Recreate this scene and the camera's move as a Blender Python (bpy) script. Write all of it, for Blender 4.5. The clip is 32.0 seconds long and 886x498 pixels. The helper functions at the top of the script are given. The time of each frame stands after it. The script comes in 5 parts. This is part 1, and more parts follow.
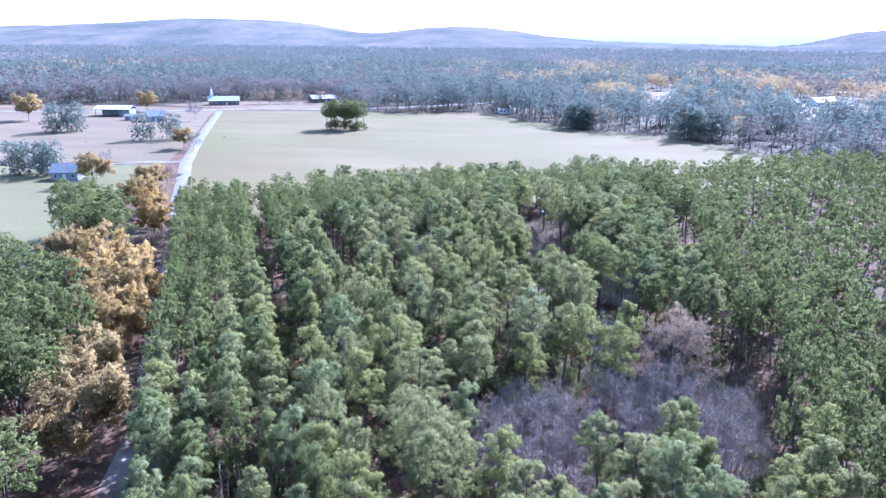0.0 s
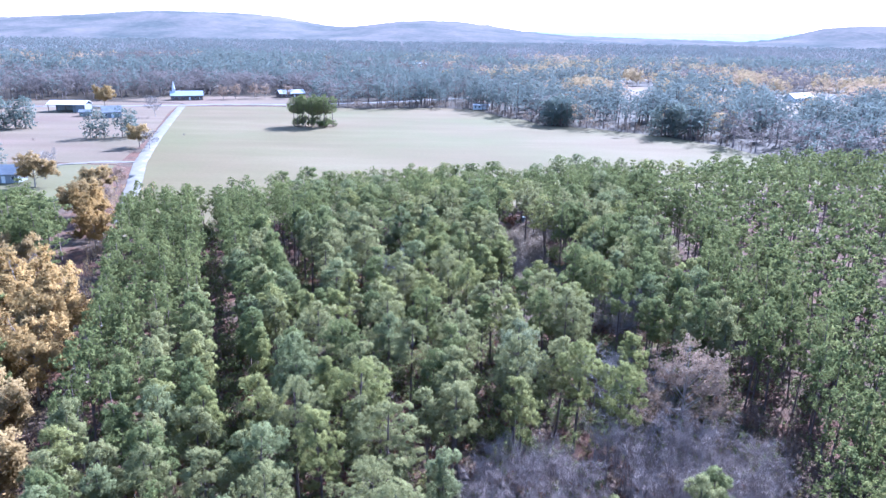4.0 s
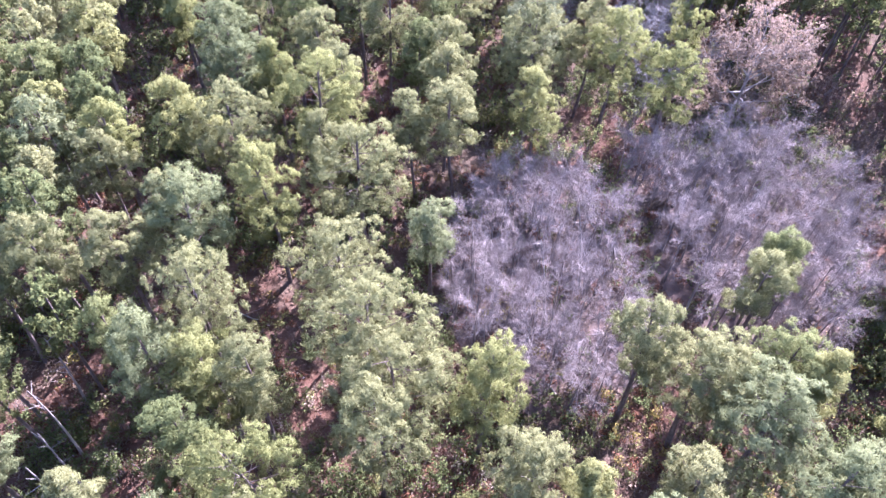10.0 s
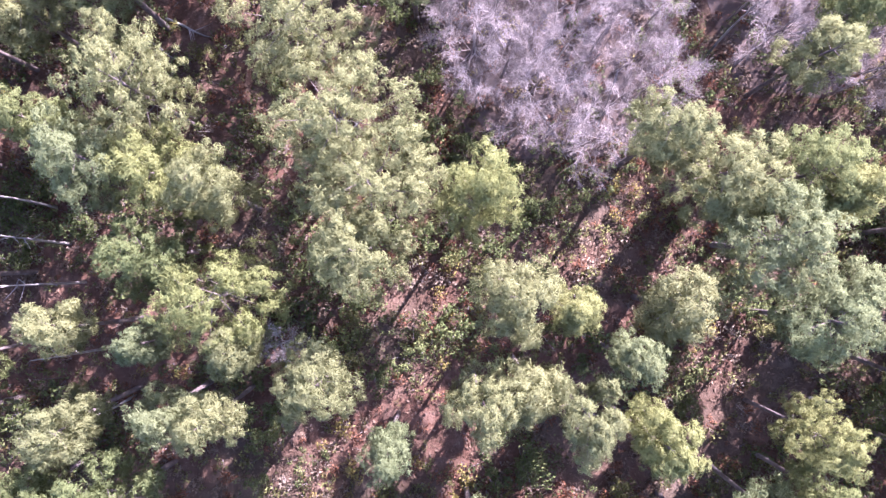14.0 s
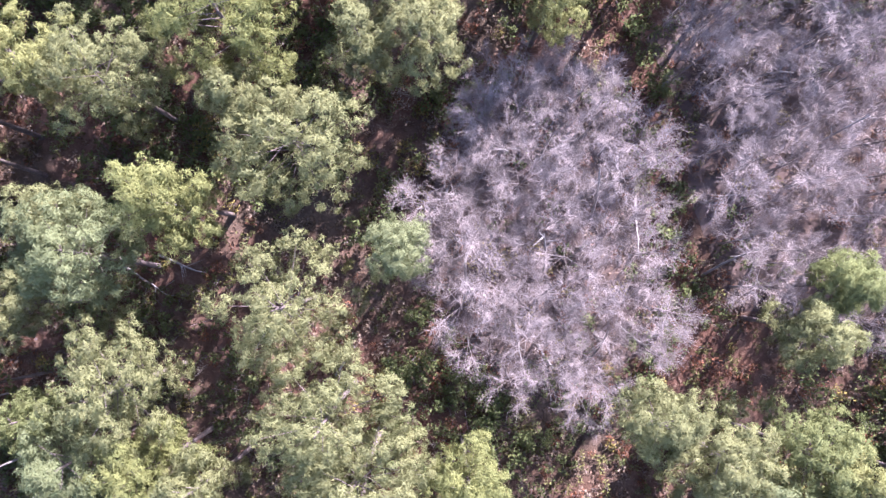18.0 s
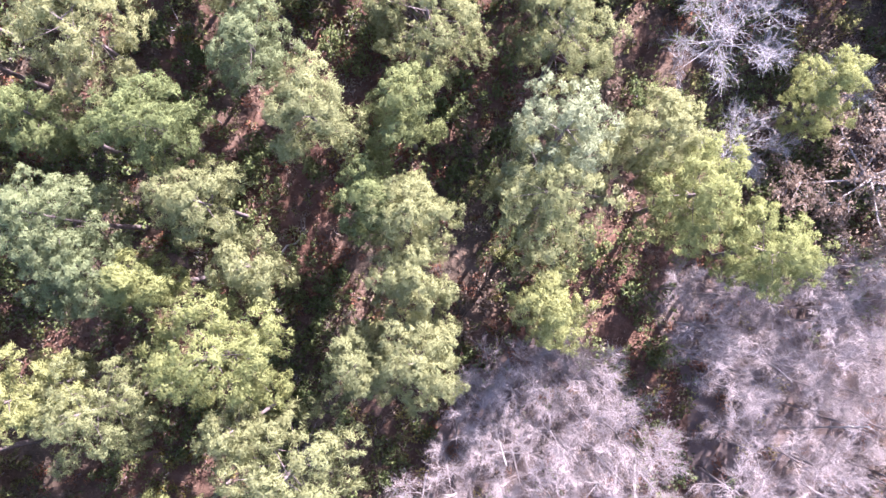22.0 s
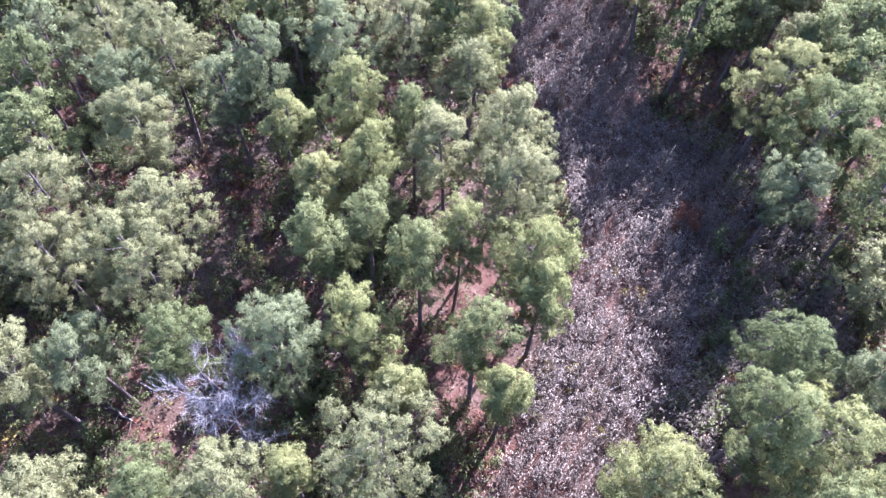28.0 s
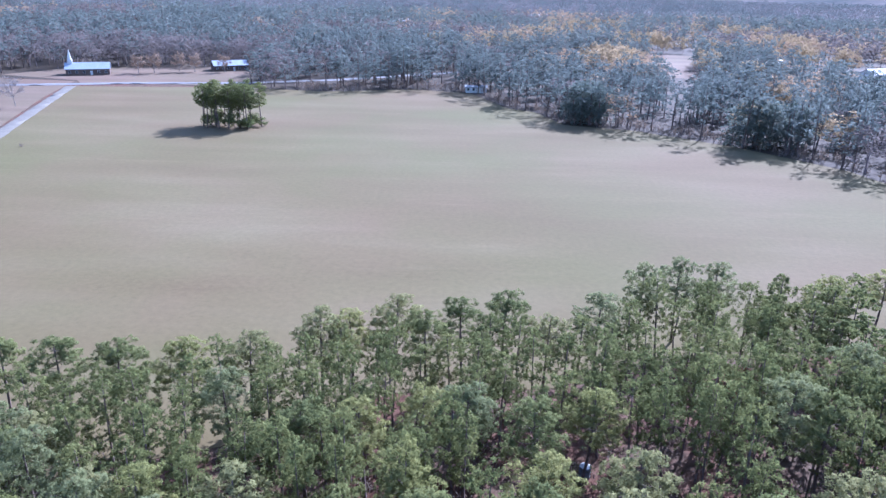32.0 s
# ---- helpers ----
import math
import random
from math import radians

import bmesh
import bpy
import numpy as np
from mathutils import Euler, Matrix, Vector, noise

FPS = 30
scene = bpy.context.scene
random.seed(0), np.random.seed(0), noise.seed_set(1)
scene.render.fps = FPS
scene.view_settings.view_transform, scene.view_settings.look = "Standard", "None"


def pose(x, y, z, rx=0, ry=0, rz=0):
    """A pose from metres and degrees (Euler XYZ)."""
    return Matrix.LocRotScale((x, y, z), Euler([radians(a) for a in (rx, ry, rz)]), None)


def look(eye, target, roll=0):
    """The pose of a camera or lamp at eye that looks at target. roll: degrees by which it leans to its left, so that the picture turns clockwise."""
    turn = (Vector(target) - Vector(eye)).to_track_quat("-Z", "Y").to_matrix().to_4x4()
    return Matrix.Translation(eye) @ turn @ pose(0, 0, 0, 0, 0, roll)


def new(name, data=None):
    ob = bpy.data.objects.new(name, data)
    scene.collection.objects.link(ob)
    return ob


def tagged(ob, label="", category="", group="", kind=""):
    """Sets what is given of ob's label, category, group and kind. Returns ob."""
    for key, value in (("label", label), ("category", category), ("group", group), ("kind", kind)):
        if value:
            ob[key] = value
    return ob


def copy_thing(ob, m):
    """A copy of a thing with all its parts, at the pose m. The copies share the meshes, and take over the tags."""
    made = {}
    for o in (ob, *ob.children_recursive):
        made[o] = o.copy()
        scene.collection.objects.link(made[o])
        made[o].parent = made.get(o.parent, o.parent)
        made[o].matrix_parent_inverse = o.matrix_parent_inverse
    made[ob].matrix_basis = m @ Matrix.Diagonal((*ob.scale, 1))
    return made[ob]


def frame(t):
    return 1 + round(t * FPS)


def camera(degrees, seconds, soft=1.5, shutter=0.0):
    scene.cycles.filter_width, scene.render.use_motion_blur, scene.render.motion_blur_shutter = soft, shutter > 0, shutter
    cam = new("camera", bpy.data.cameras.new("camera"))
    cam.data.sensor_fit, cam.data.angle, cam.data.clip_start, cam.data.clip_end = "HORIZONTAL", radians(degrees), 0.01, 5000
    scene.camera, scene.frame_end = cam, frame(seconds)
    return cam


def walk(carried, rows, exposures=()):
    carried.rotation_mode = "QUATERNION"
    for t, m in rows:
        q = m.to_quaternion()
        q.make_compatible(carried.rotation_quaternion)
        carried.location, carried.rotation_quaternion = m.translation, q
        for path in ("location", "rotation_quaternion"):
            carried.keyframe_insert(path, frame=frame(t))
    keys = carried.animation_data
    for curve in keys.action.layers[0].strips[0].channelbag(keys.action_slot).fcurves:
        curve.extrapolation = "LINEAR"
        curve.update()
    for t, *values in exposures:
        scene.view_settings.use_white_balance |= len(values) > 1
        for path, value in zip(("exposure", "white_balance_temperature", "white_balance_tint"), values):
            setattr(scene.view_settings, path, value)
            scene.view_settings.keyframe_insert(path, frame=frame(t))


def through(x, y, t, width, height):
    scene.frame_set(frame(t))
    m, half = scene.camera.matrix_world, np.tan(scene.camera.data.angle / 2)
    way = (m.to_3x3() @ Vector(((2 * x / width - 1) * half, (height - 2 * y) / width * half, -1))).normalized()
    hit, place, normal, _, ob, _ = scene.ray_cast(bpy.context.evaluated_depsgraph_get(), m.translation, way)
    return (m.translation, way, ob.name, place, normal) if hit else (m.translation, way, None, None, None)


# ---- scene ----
cam = camera(63.2, 32.0, soft=1.45)
PATH = [
    (0, 3.69, 6.99, 43.85, 73.65, -0.48, 4.38),
    (0.5, 3.55, 8.82, 43.80, 73.77, -0.48, 4.35),
    (1, 3.45, 10.67, 43.75, 73.83, -0.38, 4.35),
    (1.5, 3.33, 12.54, 43.68, 73.86, -0.38, 4.35),
    (2, 3.22, 14.37, 43.61, 73.92, -0.58, 2.61),
    (2.5, 3.07, 16.16, 43.56, 73.98, -0.58, 2.31),
    (4.5, 2.66, 22.77, 43.03, 72.27, -0.76, 2.29),
    (5, 2.61, 24.57, 43.01, 70.55, -0.66, 2.24),
    (5.5, 2.61, 26.36, 43.03, 68.55, -0.74, 2.26),
    (6, 2.59, 28.11, 43.06, 66.36, -0.73, 2.26),
    (6.5, 2.59, 29.89, 43.09, 64.02, -0.72, 2.20),
    (7, 2.58, 31.70, 43.13, 61.48, -0.79, 2.22),
    (7.5, 2.55, 33.47, 43.18, 58.46, -0.77, 2.19),
    (8, 2.52, 35.37, 43.19, 55.25, -0.82, 2.14),
    (8.5, 2.50, 37.23, 43.15, 51.87, -0.87, 2.14),
    (9, 2.44, 39.02, 43.10, 48.00, -0.82, 2.01),
    (9.5, 2.36, 40.84, 42.99, 43.48, -0.96, 2.06),
    (10, 2.39, 42.65, 42.87, 38.66, -0.94, 2.04),
    (10.5, 2.45, 44.53, 42.78, 33.74, -0.94, 2.14),
    (11, 2.52, 46.38, 42.77, 28.64, -0.91, 2.21),
    (11.5, 2.56, 48.17, 42.76, 23.66, -0.88, 2.30),
    (12, 2.54, 50.08, 42.73, 18.64, -0.93, 2.21),
    (12.5, 2.52, 52.01, 42.73, 13.53, -1.01, 2.23),
    (13, 2.51, 53.95, 42.68, 8.42, -1.10, 2.36),
    (13.5, 2.61, 55.86, 42.61, 3.32, -0.92, 2.48),
    (15.5, 2.89, 62.78, 42.63, -1.63, -0.54, 2.26),
    (16, 3.01, 64.42, 42.59, -1.30, -0.29, 2.43),
    (16.5, 3.13, 65.93, 42.63, -0.58, -0.11, 3.14),
    (17, 3.25, 67.41, 42.66, 0.26, -0.00, 2.61),
    (17.5, 3.37, 68.94, 42.63, 0.92, 0.11, 2.08),
    (18, 3.45, 70.54, 42.63, 1.47, 0.22, 1.31),
    (18.5, 3.44, 72.08, 42.67, 1.98, 0.18, 1.42),
    (19, 3.39, 73.62, 42.66, 2.41, 0.11, 1.49),
    (19.5, 3.37, 75.29, 42.75, 2.84, 0.12, 1.55),
    (20, 3.33, 77.20, 42.84, 2.90, 0.15, 1.53),
    (20.5, 3.31, 79.22, 42.91, 2.81, 0.19, 1.45),
    (21, 3.31, 81.31, 42.92, 2.58, 0.23, 1.25),
    (21.5, 3.29, 83.38, 42.90, 2.44, 0.21, 1.71),
    (22, 3.24, 85.33, 43.00, 2.47, 0.21, 1.18),
    (22.5, 3.22, 87.25, 43.09, 2.50, 0.16, 1.56),
    (23, 3.19, 89.20, 43.20, 2.50, 0.12, 1.15),
    (23.5, 3.16, 91.27, 43.32, 2.29, 0.11, 0.88),
    (24, 3.03, 93.40, 43.36, 2.06, -0.06, 0.90),
    (24.5, 2.98, 95.58, 43.39, 1.63, -0.10, 1.49),
    (26.5, 2.64, 105.02, 43.59, 16.53, -0.94, 1.49),
    (27, 2.56, 107.40, 43.65, 21.08, -0.86, 1.23),
    (27.5, 2.49, 109.77, 43.71, 25.67, -0.87, 0.96),
    (28, 2.44, 112.10, 43.79, 30.42, -1.01, 0.96),
    (28.5, 2.41, 114.40, 43.88, 35.11, -1.21, 1.14),
    (29, 2.43, 116.72, 43.97, 39.83, -1.37, 1.29),
    (29.5, 2.47, 119.00, 44.06, 44.63, -1.44, 1.47),
    (30, 2.50, 121.20, 44.19, 49.55, -1.33, 1.50),
    (30.5, 2.53, 123.30, 44.32, 54.54, -1.02, 1.38),
    (31, 2.58, 125.39, 44.47, 59.57, -1.12, 1.49),
    (31.5, 2.64, 127.48, 44.61, 64.61, -1.16, 1.58),
    (32, 2.72, 129.55, 44.74, 69.75, -1.21, 1.70),
]
walk(cam, [(t, pose(*row)) for t, *row in PATH],
     exposures=[(0, 2.74, 4700, 22), (5, 2.76, 4750, 23), (6, 2.92, 4820, 26), (7, 3.16, 4880, 32), (9, 3.42, 5150, 38), (11, 3.40, 5500, 41), (13, 3.43, 5550, 42), (16, 3.12, 5550, 38), (18, 3.08, 5600, 34), (20, 3.28, 5750, 32), (23, 3.45, 5700, 34), (24.5, 3.36, 5500, 36), (27, 3.18, 5140, 33), (28, 3.24, 5090, 36), (29, 3.50, 4890, 43), (30, 3.37, 4820, 45), (30.6, 3.18, 4780, 37), (31.3, 2.46, 4800, 30), (32, 2.18, 4800, 27)])


# ---- light: clear late-autumn sun, ahead and to the right of the flight line ----
SUN_EL, SUN_AZ = radians(36), math.atan2(0.85, 0.52)
world = bpy.data.worlds.new("sky")
scene.world = world
world.use_nodes = True
wn = world.node_tree
sky = wn.nodes.new("ShaderNodeTexSky")
sky.sky_type, sky.sun_disc = "NISHITA", False
sky.sun_elevation, sky.sun_rotation = SUN_EL, radians(90) - SUN_AZ
sky.air_density, sky.dust_density, sky.ozone_density = 1.3, 0.9, 2.0
wn.nodes["Background"].inputs["Strength"].default_value = 0.095
wn.links.new(sky.outputs["Color"], wn.nodes["Background"].inputs["Color"])
sun = new("sun", bpy.data.lights.new("sun", "SUN"))
sun.data.energy, sun.data.angle, sun.data.color = 4.6, radians(0.55), (1.0, 0.97, 0.92)
to_sun = Vector((math.cos(SUN_EL) * math.cos(SUN_AZ), math.cos(SUN_EL) * math.sin(SUN_AZ), math.sin(SUN_EL)))
sun.matrix_world = look((0, 0, 300), Vector((0, 0, 300)) - to_sun)


# ---- materials ----
def material(name):
    m = bpy.data.materials.new(name)
    m.use_nodes = True
    return m, m.node_tree, m.node_tree.nodes["Principled BSDF"]


def noise_node(nt, scale, detail=4.0, rough=0.55, object_space=True):
    tc = nt.nodes.new("ShaderNodeTexCoord")
    n = nt.nodes.new("ShaderNodeTexNoise")
    n.inputs["Scale"].default_value, n.inputs["Detail"].default_value = scale, detail
    n.inputs["Roughness"].default_value = rough
    nt.links.new(tc.outputs["Object"], n.inputs["Vector"])
    return n


def ramp(nt, fac, stops):
    r = nt.nodes.new("ShaderNodeValToRGB")
    els = r.color_ramp.elements
    while len(els) < len(stops):
        els.new(0.5)
    for e, (p, c) in zip(els, stops):
        e.position, e.color = p, (*c, 1)
    nt.links.new(fac, r.inputs["Fac"])
    return r.outputs["Color"]


def mix(nt, fac, a, b, mode="MIX"):
    m = nt.nodes.new("ShaderNodeMix")
    m.data_type, m.blend_type = "RGBA", mode
    for key, v in (("Factor", fac), ("A", a), ("B", b)):
        socket = [s for s in m.inputs if s.name == key and (s.type == "RGBA" or key == "Factor" and s.type == "VALUE")][0]
        if isinstance(v, (int, float)):
            socket.default_value = v
        elif isinstance(v, tuple):
            socket.default_value = (*v, 1)
        else:
            nt.links.new(v, socket)
    return [s for s in m.outputs if s.type == "RGBA"][0]


def bump(nt, bsdf, height, strength, dist):
    b = nt.nodes.new("ShaderNodeBump")
    b.inputs["Strength"].default_value, b.inputs["Distance"].default_value = strength, dist
    nt.links.new(height, b.inputs["Height"])
    nt.links.new(b.outputs["Normal"], bsdf.inputs["Normal"])


def leaf_material(name, dark, mid, light, through=0.35, patch=0.16, by_object=True, rough=0.85, gloss=0.04):
    """Foliage: colour differs from tree to tree and from tuft to tuft; part of the light goes through."""
    m, nt, bsdf = material(name)
    geo = nt.nodes.new("ShaderNodeNewGeometry")
    tuft = ramp(nt, geo.outputs["Random Per Island"], [(0.0, dark), (0.5, mid), (1.0, light)])
    if by_object:
        info = nt.nodes.new("ShaderNodeObjectInfo")
        tree = ramp(nt, info.outputs["Random"], [(0.0, dark), (0.45, mid), (1.0, light)])
    else:
        n = noise_node(nt, patch, 3.0)
        tree = ramp(nt, n.outputs["Fac"], [(0.3, dark), (0.5, mid), (0.7, light)])
    col = mix(nt, 0.5, tuft, tree)
    nt.links.new(col, bsdf.inputs["Base Color"])
    bsdf.inputs["Roughness"].default_value = rough
    bsdf.inputs["Specular IOR Level"].default_value = gloss
    tr = nt.nodes.new("ShaderNodeBsdfTranslucent")
    nt.links.new(col, tr.inputs["Color"])
    ms = nt.nodes.new("ShaderNodeMixShader")
    ms.inputs["Fac"].default_value = through
    nt.links.new(bsdf.outputs["BSDF"], ms.inputs[1])
    nt.links.new(tr.outputs["BSDF"], ms.inputs[2])
    nt.links.new(ms.outputs["Shader"], nt.nodes["Material Output"].inputs["Surface"])
    return m


def rough_material(name, stops, scale, fine=8.0, rough=0.9, relief=0.3, depth=0.05, metal=0.0):
    """A weathered surface: broad stains and a fine grain, with relief."""
    m, nt, bsdf = material(name)
    a, b = noise_node(nt, scale, 5.0), noise_node(nt, scale * fine, 6.0, 0.65)
    col = ramp(nt, a.outputs["Fac"], stops)
    grain = ramp(nt, b.outputs["Fac"], [(0.25, (0.55, 0.55, 0.55)), (0.75, (1.0, 1.0, 1.0))])
    nt.links.new(mix(nt, 0.75, col, grain, "MULTIPLY"), bsdf.inputs["Base Color"])
    bsdf.inputs["Roughness"].default_value, bsdf.inputs["Metallic"].default_value = rough, metal
    bsdf.inputs["Specular IOR Level"].default_value = 0.1 if rough > 0.6 else 0.4
    bump(nt, bsdf, b.outputs["Fac"], relief, depth)
    return m


NEEDLES = leaf_material("pine_needles", (0.150, 0.153, 0.067), (0.193, 0.192, 0.082), (0.222, 0.212, 0.094), through=0.5)
NEEDLES_YELLOW = leaf_material("yellow_green_needles", (0.148, 0.157, 0.056), (0.194, 0.197, 0.070), (0.228, 0.220, 0.085), through=0.5)
NEEDLES_DEEP = leaf_material("deep_green_needles", (0.096, 0.113, 0.046), (0.133, 0.147, 0.056), (0.172, 0.179, 0.069), through=0.5)
NEEDLES_BLUE = leaf_material("blue_green_needles", (0.120, 0.138, 0.064), (0.158, 0.172, 0.079), (0.197, 0.206, 0.096), through=0.5)
NEEDLES_STAND = leaf_material("pine_needles_stand", (0.07, 0.088, 0.033), (0.114, 0.126, 0.046), (0.176, 0.178, 0.066), through=0.5, by_object=False)
# far needles: distance haze is put into the base colour as blue-grey
NEEDLES_HAZED = leaf_material("haze_tinted_needles", (0.092, 0.112, 0.104), (0.118, 0.137, 0.126), (0.144, 0.161, 0.146), through=0.5, by_object=False, patch=0.05)
# dark evergreen sprays, colour raised and blued to stand in for haze
CEDAR = leaf_material("hazed_evergreen_sprays", (0.088, 0.113, 0.1), (0.122, 0.148, 0.128), (0.158, 0.18, 0.152), through=0.5)
NEEDLES_PALE = leaf_material("pale_pine_needles", (0.112, 0.125, 0.066), (0.158, 0.167, 0.088), (0.2, 0.204, 0.112))
LEAF_ORANGE = leaf_material("orange_leaves", (0.245, 0.152, 0.052), (0.32, 0.21, 0.078), (0.39, 0.27, 0.112), through=0.5)
LEAF_TAN = leaf_material("tan_leaves", (0.22, 0.152, 0.066), (0.3, 0.212, 0.094), (0.375, 0.275, 0.13), through=0.55)
LEAF_PINK = leaf_material("faded_pink_leaves", (0.165, 0.115, 0.082), (0.21, 0.152, 0.11), (0.26, 0.196, 0.146), through=0.45)
LEAF_GREEN = leaf_material("shrub_leaves", (0.062, 0.08, 0.03), (0.1, 0.116, 0.042), (0.155, 0.156, 0.06), by_object=False, patch=0.3)
LEAF_YELLOW = leaf_material("yellow_shrub_leaves", (0.136, 0.109, 0.0272), (0.207, 0.163, 0.049), (0.261, 0.207, 0.0707), by_object=False)
LEAF_OLIVE = leaf_material("olive_leaves", (0.085, 0.088, 0.03), (0.135, 0.13, 0.046), (0.19, 0.172, 0.066), by_object=False, patch=0.3)
LEAF_DRY = leaf_material("dry_tan_leaves", (0.118, 0.082, 0.055), (0.168, 0.123, 0.086), (0.225, 0.172, 0.126), by_object=False, patch=0.3)
LEAF_RED = leaf_material("russet_shrub_leaves", (0.109, 0.0408, 0.0218), (0.174, 0.0762, 0.0435), (0.228, 0.12, 0.0707), by_object=False)
BRUSH = leaf_material("dry_brush_stems", (0.15, 0.118, 0.084), (0.222, 0.18, 0.135), (0.3, 0.25, 0.198), by_object=False, patch=0.25)
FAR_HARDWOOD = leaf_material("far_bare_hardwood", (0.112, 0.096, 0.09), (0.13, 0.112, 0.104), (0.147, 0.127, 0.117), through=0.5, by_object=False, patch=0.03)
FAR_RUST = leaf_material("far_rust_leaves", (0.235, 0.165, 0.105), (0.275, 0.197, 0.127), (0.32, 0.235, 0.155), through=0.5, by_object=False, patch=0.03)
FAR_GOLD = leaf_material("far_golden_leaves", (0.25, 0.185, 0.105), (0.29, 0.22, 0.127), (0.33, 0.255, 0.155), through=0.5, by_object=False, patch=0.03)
BARK = rough_material("pine_bark", [(0.3, (0.0762, 0.0544, 0.0462)), (0.7, (0.174, 0.136, 0.12))], 2.5)
BARK_PALE = rough_material("pale_bark", [(0.3, (0.178, 0.148, 0.129)), (0.7, (0.315, 0.275, 0.244))], 2.0)
BARK_WHITE = rough_material("bleached_bark", [(0.3, (0.19, 0.168, 0.158)), (0.7, (0.265, 0.24, 0.225))], 2.0)
TWIG = rough_material("grey_twigs", [(0.3, (0.165, 0.128, 0.112)), (0.7, (0.25, 0.204, 0.182))], 1.0)
TWIG_MAUVE = rough_material("mauve_twigs", [(0.3, (0.122, 0.1, 0.0984)), (0.7, (0.204, 0.17, 0.169))], 1.0)


def forest_floor():
    m, nt, bsdf = material("pine_straw_floor")
    a, b, c = noise_node(nt, 0.09, 5.0, 0.6), noise_node(nt, 0.7, 6.0, 0.7), noise_node(nt, 7.0, 6.0, 0.7)
    straw = ramp(nt, b.outputs["Fac"], [(0.3, (0.056, 0.027, 0.017)), (0.5, (0.102, 0.053, 0.035)), (0.7, (0.144, 0.089, 0.063))])
    litter = ramp(nt, b.outputs["Fac"], [(0.3, (0.044, 0.031, 0.021)), (0.55, (0.088, 0.062, 0.043)), (0.75, (0.136, 0.1, 0.076))])
    f = ramp(nt, a.outputs["Fac"], [(0.45, (0, 0, 0)), (0.6, (1, 1, 1))])
    col = mix(nt, f, straw, litter)
    grain = ramp(nt, c.outputs["Fac"], [(0.3, (0.45, 0.42, 0.40)), (0.7, (1, 1, 1))])
    nt.links.new(mix(nt, 0.8, col, grain, "MULTIPLY"), bsdf.inputs["Base Color"])
    bsdf.inputs["Roughness"].default_value = 0.95
    bsdf.inputs["Specular IOR Level"].default_value = 0.08
    bump(nt, bsdf, c.outputs["Fac"], 0.6, 0.15)
    return m


def pasture(name, low, mid, high, green):
    """Mown winter pasture: long mowing bands, pale scuffs and a fine grain."""
    m, nt, bsdf = material(name)
    tc = nt.nodes.new("ShaderNodeTexCoord")
    mp = nt.nodes.new("ShaderNodeMapping")
    mp.inputs["Scale"].default_value = (0.009, 0.035, 1)
    mp.inputs["Rotation"].default_value = (0, 0, radians(-12))
    nt.links.new(tc.outputs["Object"], mp.inputs["Vector"])
    band = nt.nodes.new("ShaderNodeTexNoise")
    band.inputs["Scale"].default_value, band.inputs["Detail"].default_value = 1.6, 5.0
    nt.links.new(mp.outputs["Vector"], band.inputs["Vector"])
    broad, fine = noise_node(nt, 0.012, 4.0), noise_node(nt, 0.9, 6.0, 0.7)
    col = ramp(nt, band.outputs["Fac"], [(0.3, low), (0.5, mid), (0.72, high)])
    f = ramp(nt, broad.outputs["Fac"], [(0.42, (0, 0, 0)), (0.68, (0.8, 0.8, 0.8))])
    col = mix(nt, f, col, green)
    mp2 = nt.nodes.new("ShaderNodeMapping")
    mp2.inputs["Scale"].default_value = (0.02, 0.11, 1)
    mp2.inputs["Rotation"].default_value = (0, 0, radians(7))
    nt.links.new(tc.outputs["Object"], mp2.inputs["Vector"])
    scuff = nt.nodes.new("ShaderNodeTexNoise")
    scuff.inputs["Scale"].default_value, scuff.inputs["Detail"].default_value, scuff.inputs["Roughness"].default_value = 1.0, 7.0, 0.7
    nt.links.new(mp2.outputs["Vector"], scuff.inputs["Vector"])
    worn = ramp(nt, scuff.outputs["Fac"], [(0.56, (0, 0, 0)), (0.74, (0.4, 0.4, 0.4))])
    col = mix(nt, worn, col, tuple(1.12 * c for c in high))
    warm = noise_node(nt, 0.02, 3.0)
    tint = ramp(nt, warm.outputs["Fac"], [(0.35, (1.0, 0.93, 0.92)), (0.65, (0.97, 1.0, 0.90))])
    col = mix(nt, 1.0, col, tint, "MULTIPLY")
    grain = ramp(nt, fine.outputs["Fac"], [(0.3, (0.72, 0.72, 0.70)), (0.7, (1, 1, 1))])
    nt.links.new(mix(nt, 0.7, col, grain, "MULTIPLY"), bsdf.inputs["Base Color"])
    bsdf.inputs["Roughness"].default_value = 0.95
    bsdf.inputs["Specular IOR Level"].default_value = 0.08
    bump(nt, bsdf, fine.outputs["Fac"], 0.4, 0.08)
    return m


FLOOR = forest_floor()
FIELD = pasture("pasture_grass", (0.091, 0.07, 0.0375), (0.103, 0.081, 0.044), (0.119, 0.095, 0.0565), (0.084, 0.078, 0.0335))
LAWN = pasture("pale_lawn_grass", (0.09, 0.08, 0.044), (0.106, 0.094, 0.053), (0.124, 0.107, 0.062), (0.09, 0.085, 0.042))
BROOM = pasture("broomsedge_grass", (0.091, 0.0651, 0.0473), (0.117, 0.0863, 0.0638), (0.144, 0.106, 0.0793), (0.0944, 0.0754, 0.0487))
GRAVEL = rough_material("pale_gravel", [(0.3, (0.118, 0.106, 0.088)), (0.7, (0.155, 0.14, 0.117))], 0.4, 12.0, 0.9, 0.4, 0.03)
ASPHALT = rough_material("worn_asphalt", [(0.3, (0.12, 0.116, 0.116)), (0.7, (0.165, 0.161, 0.157))], 0.3, 10.0)
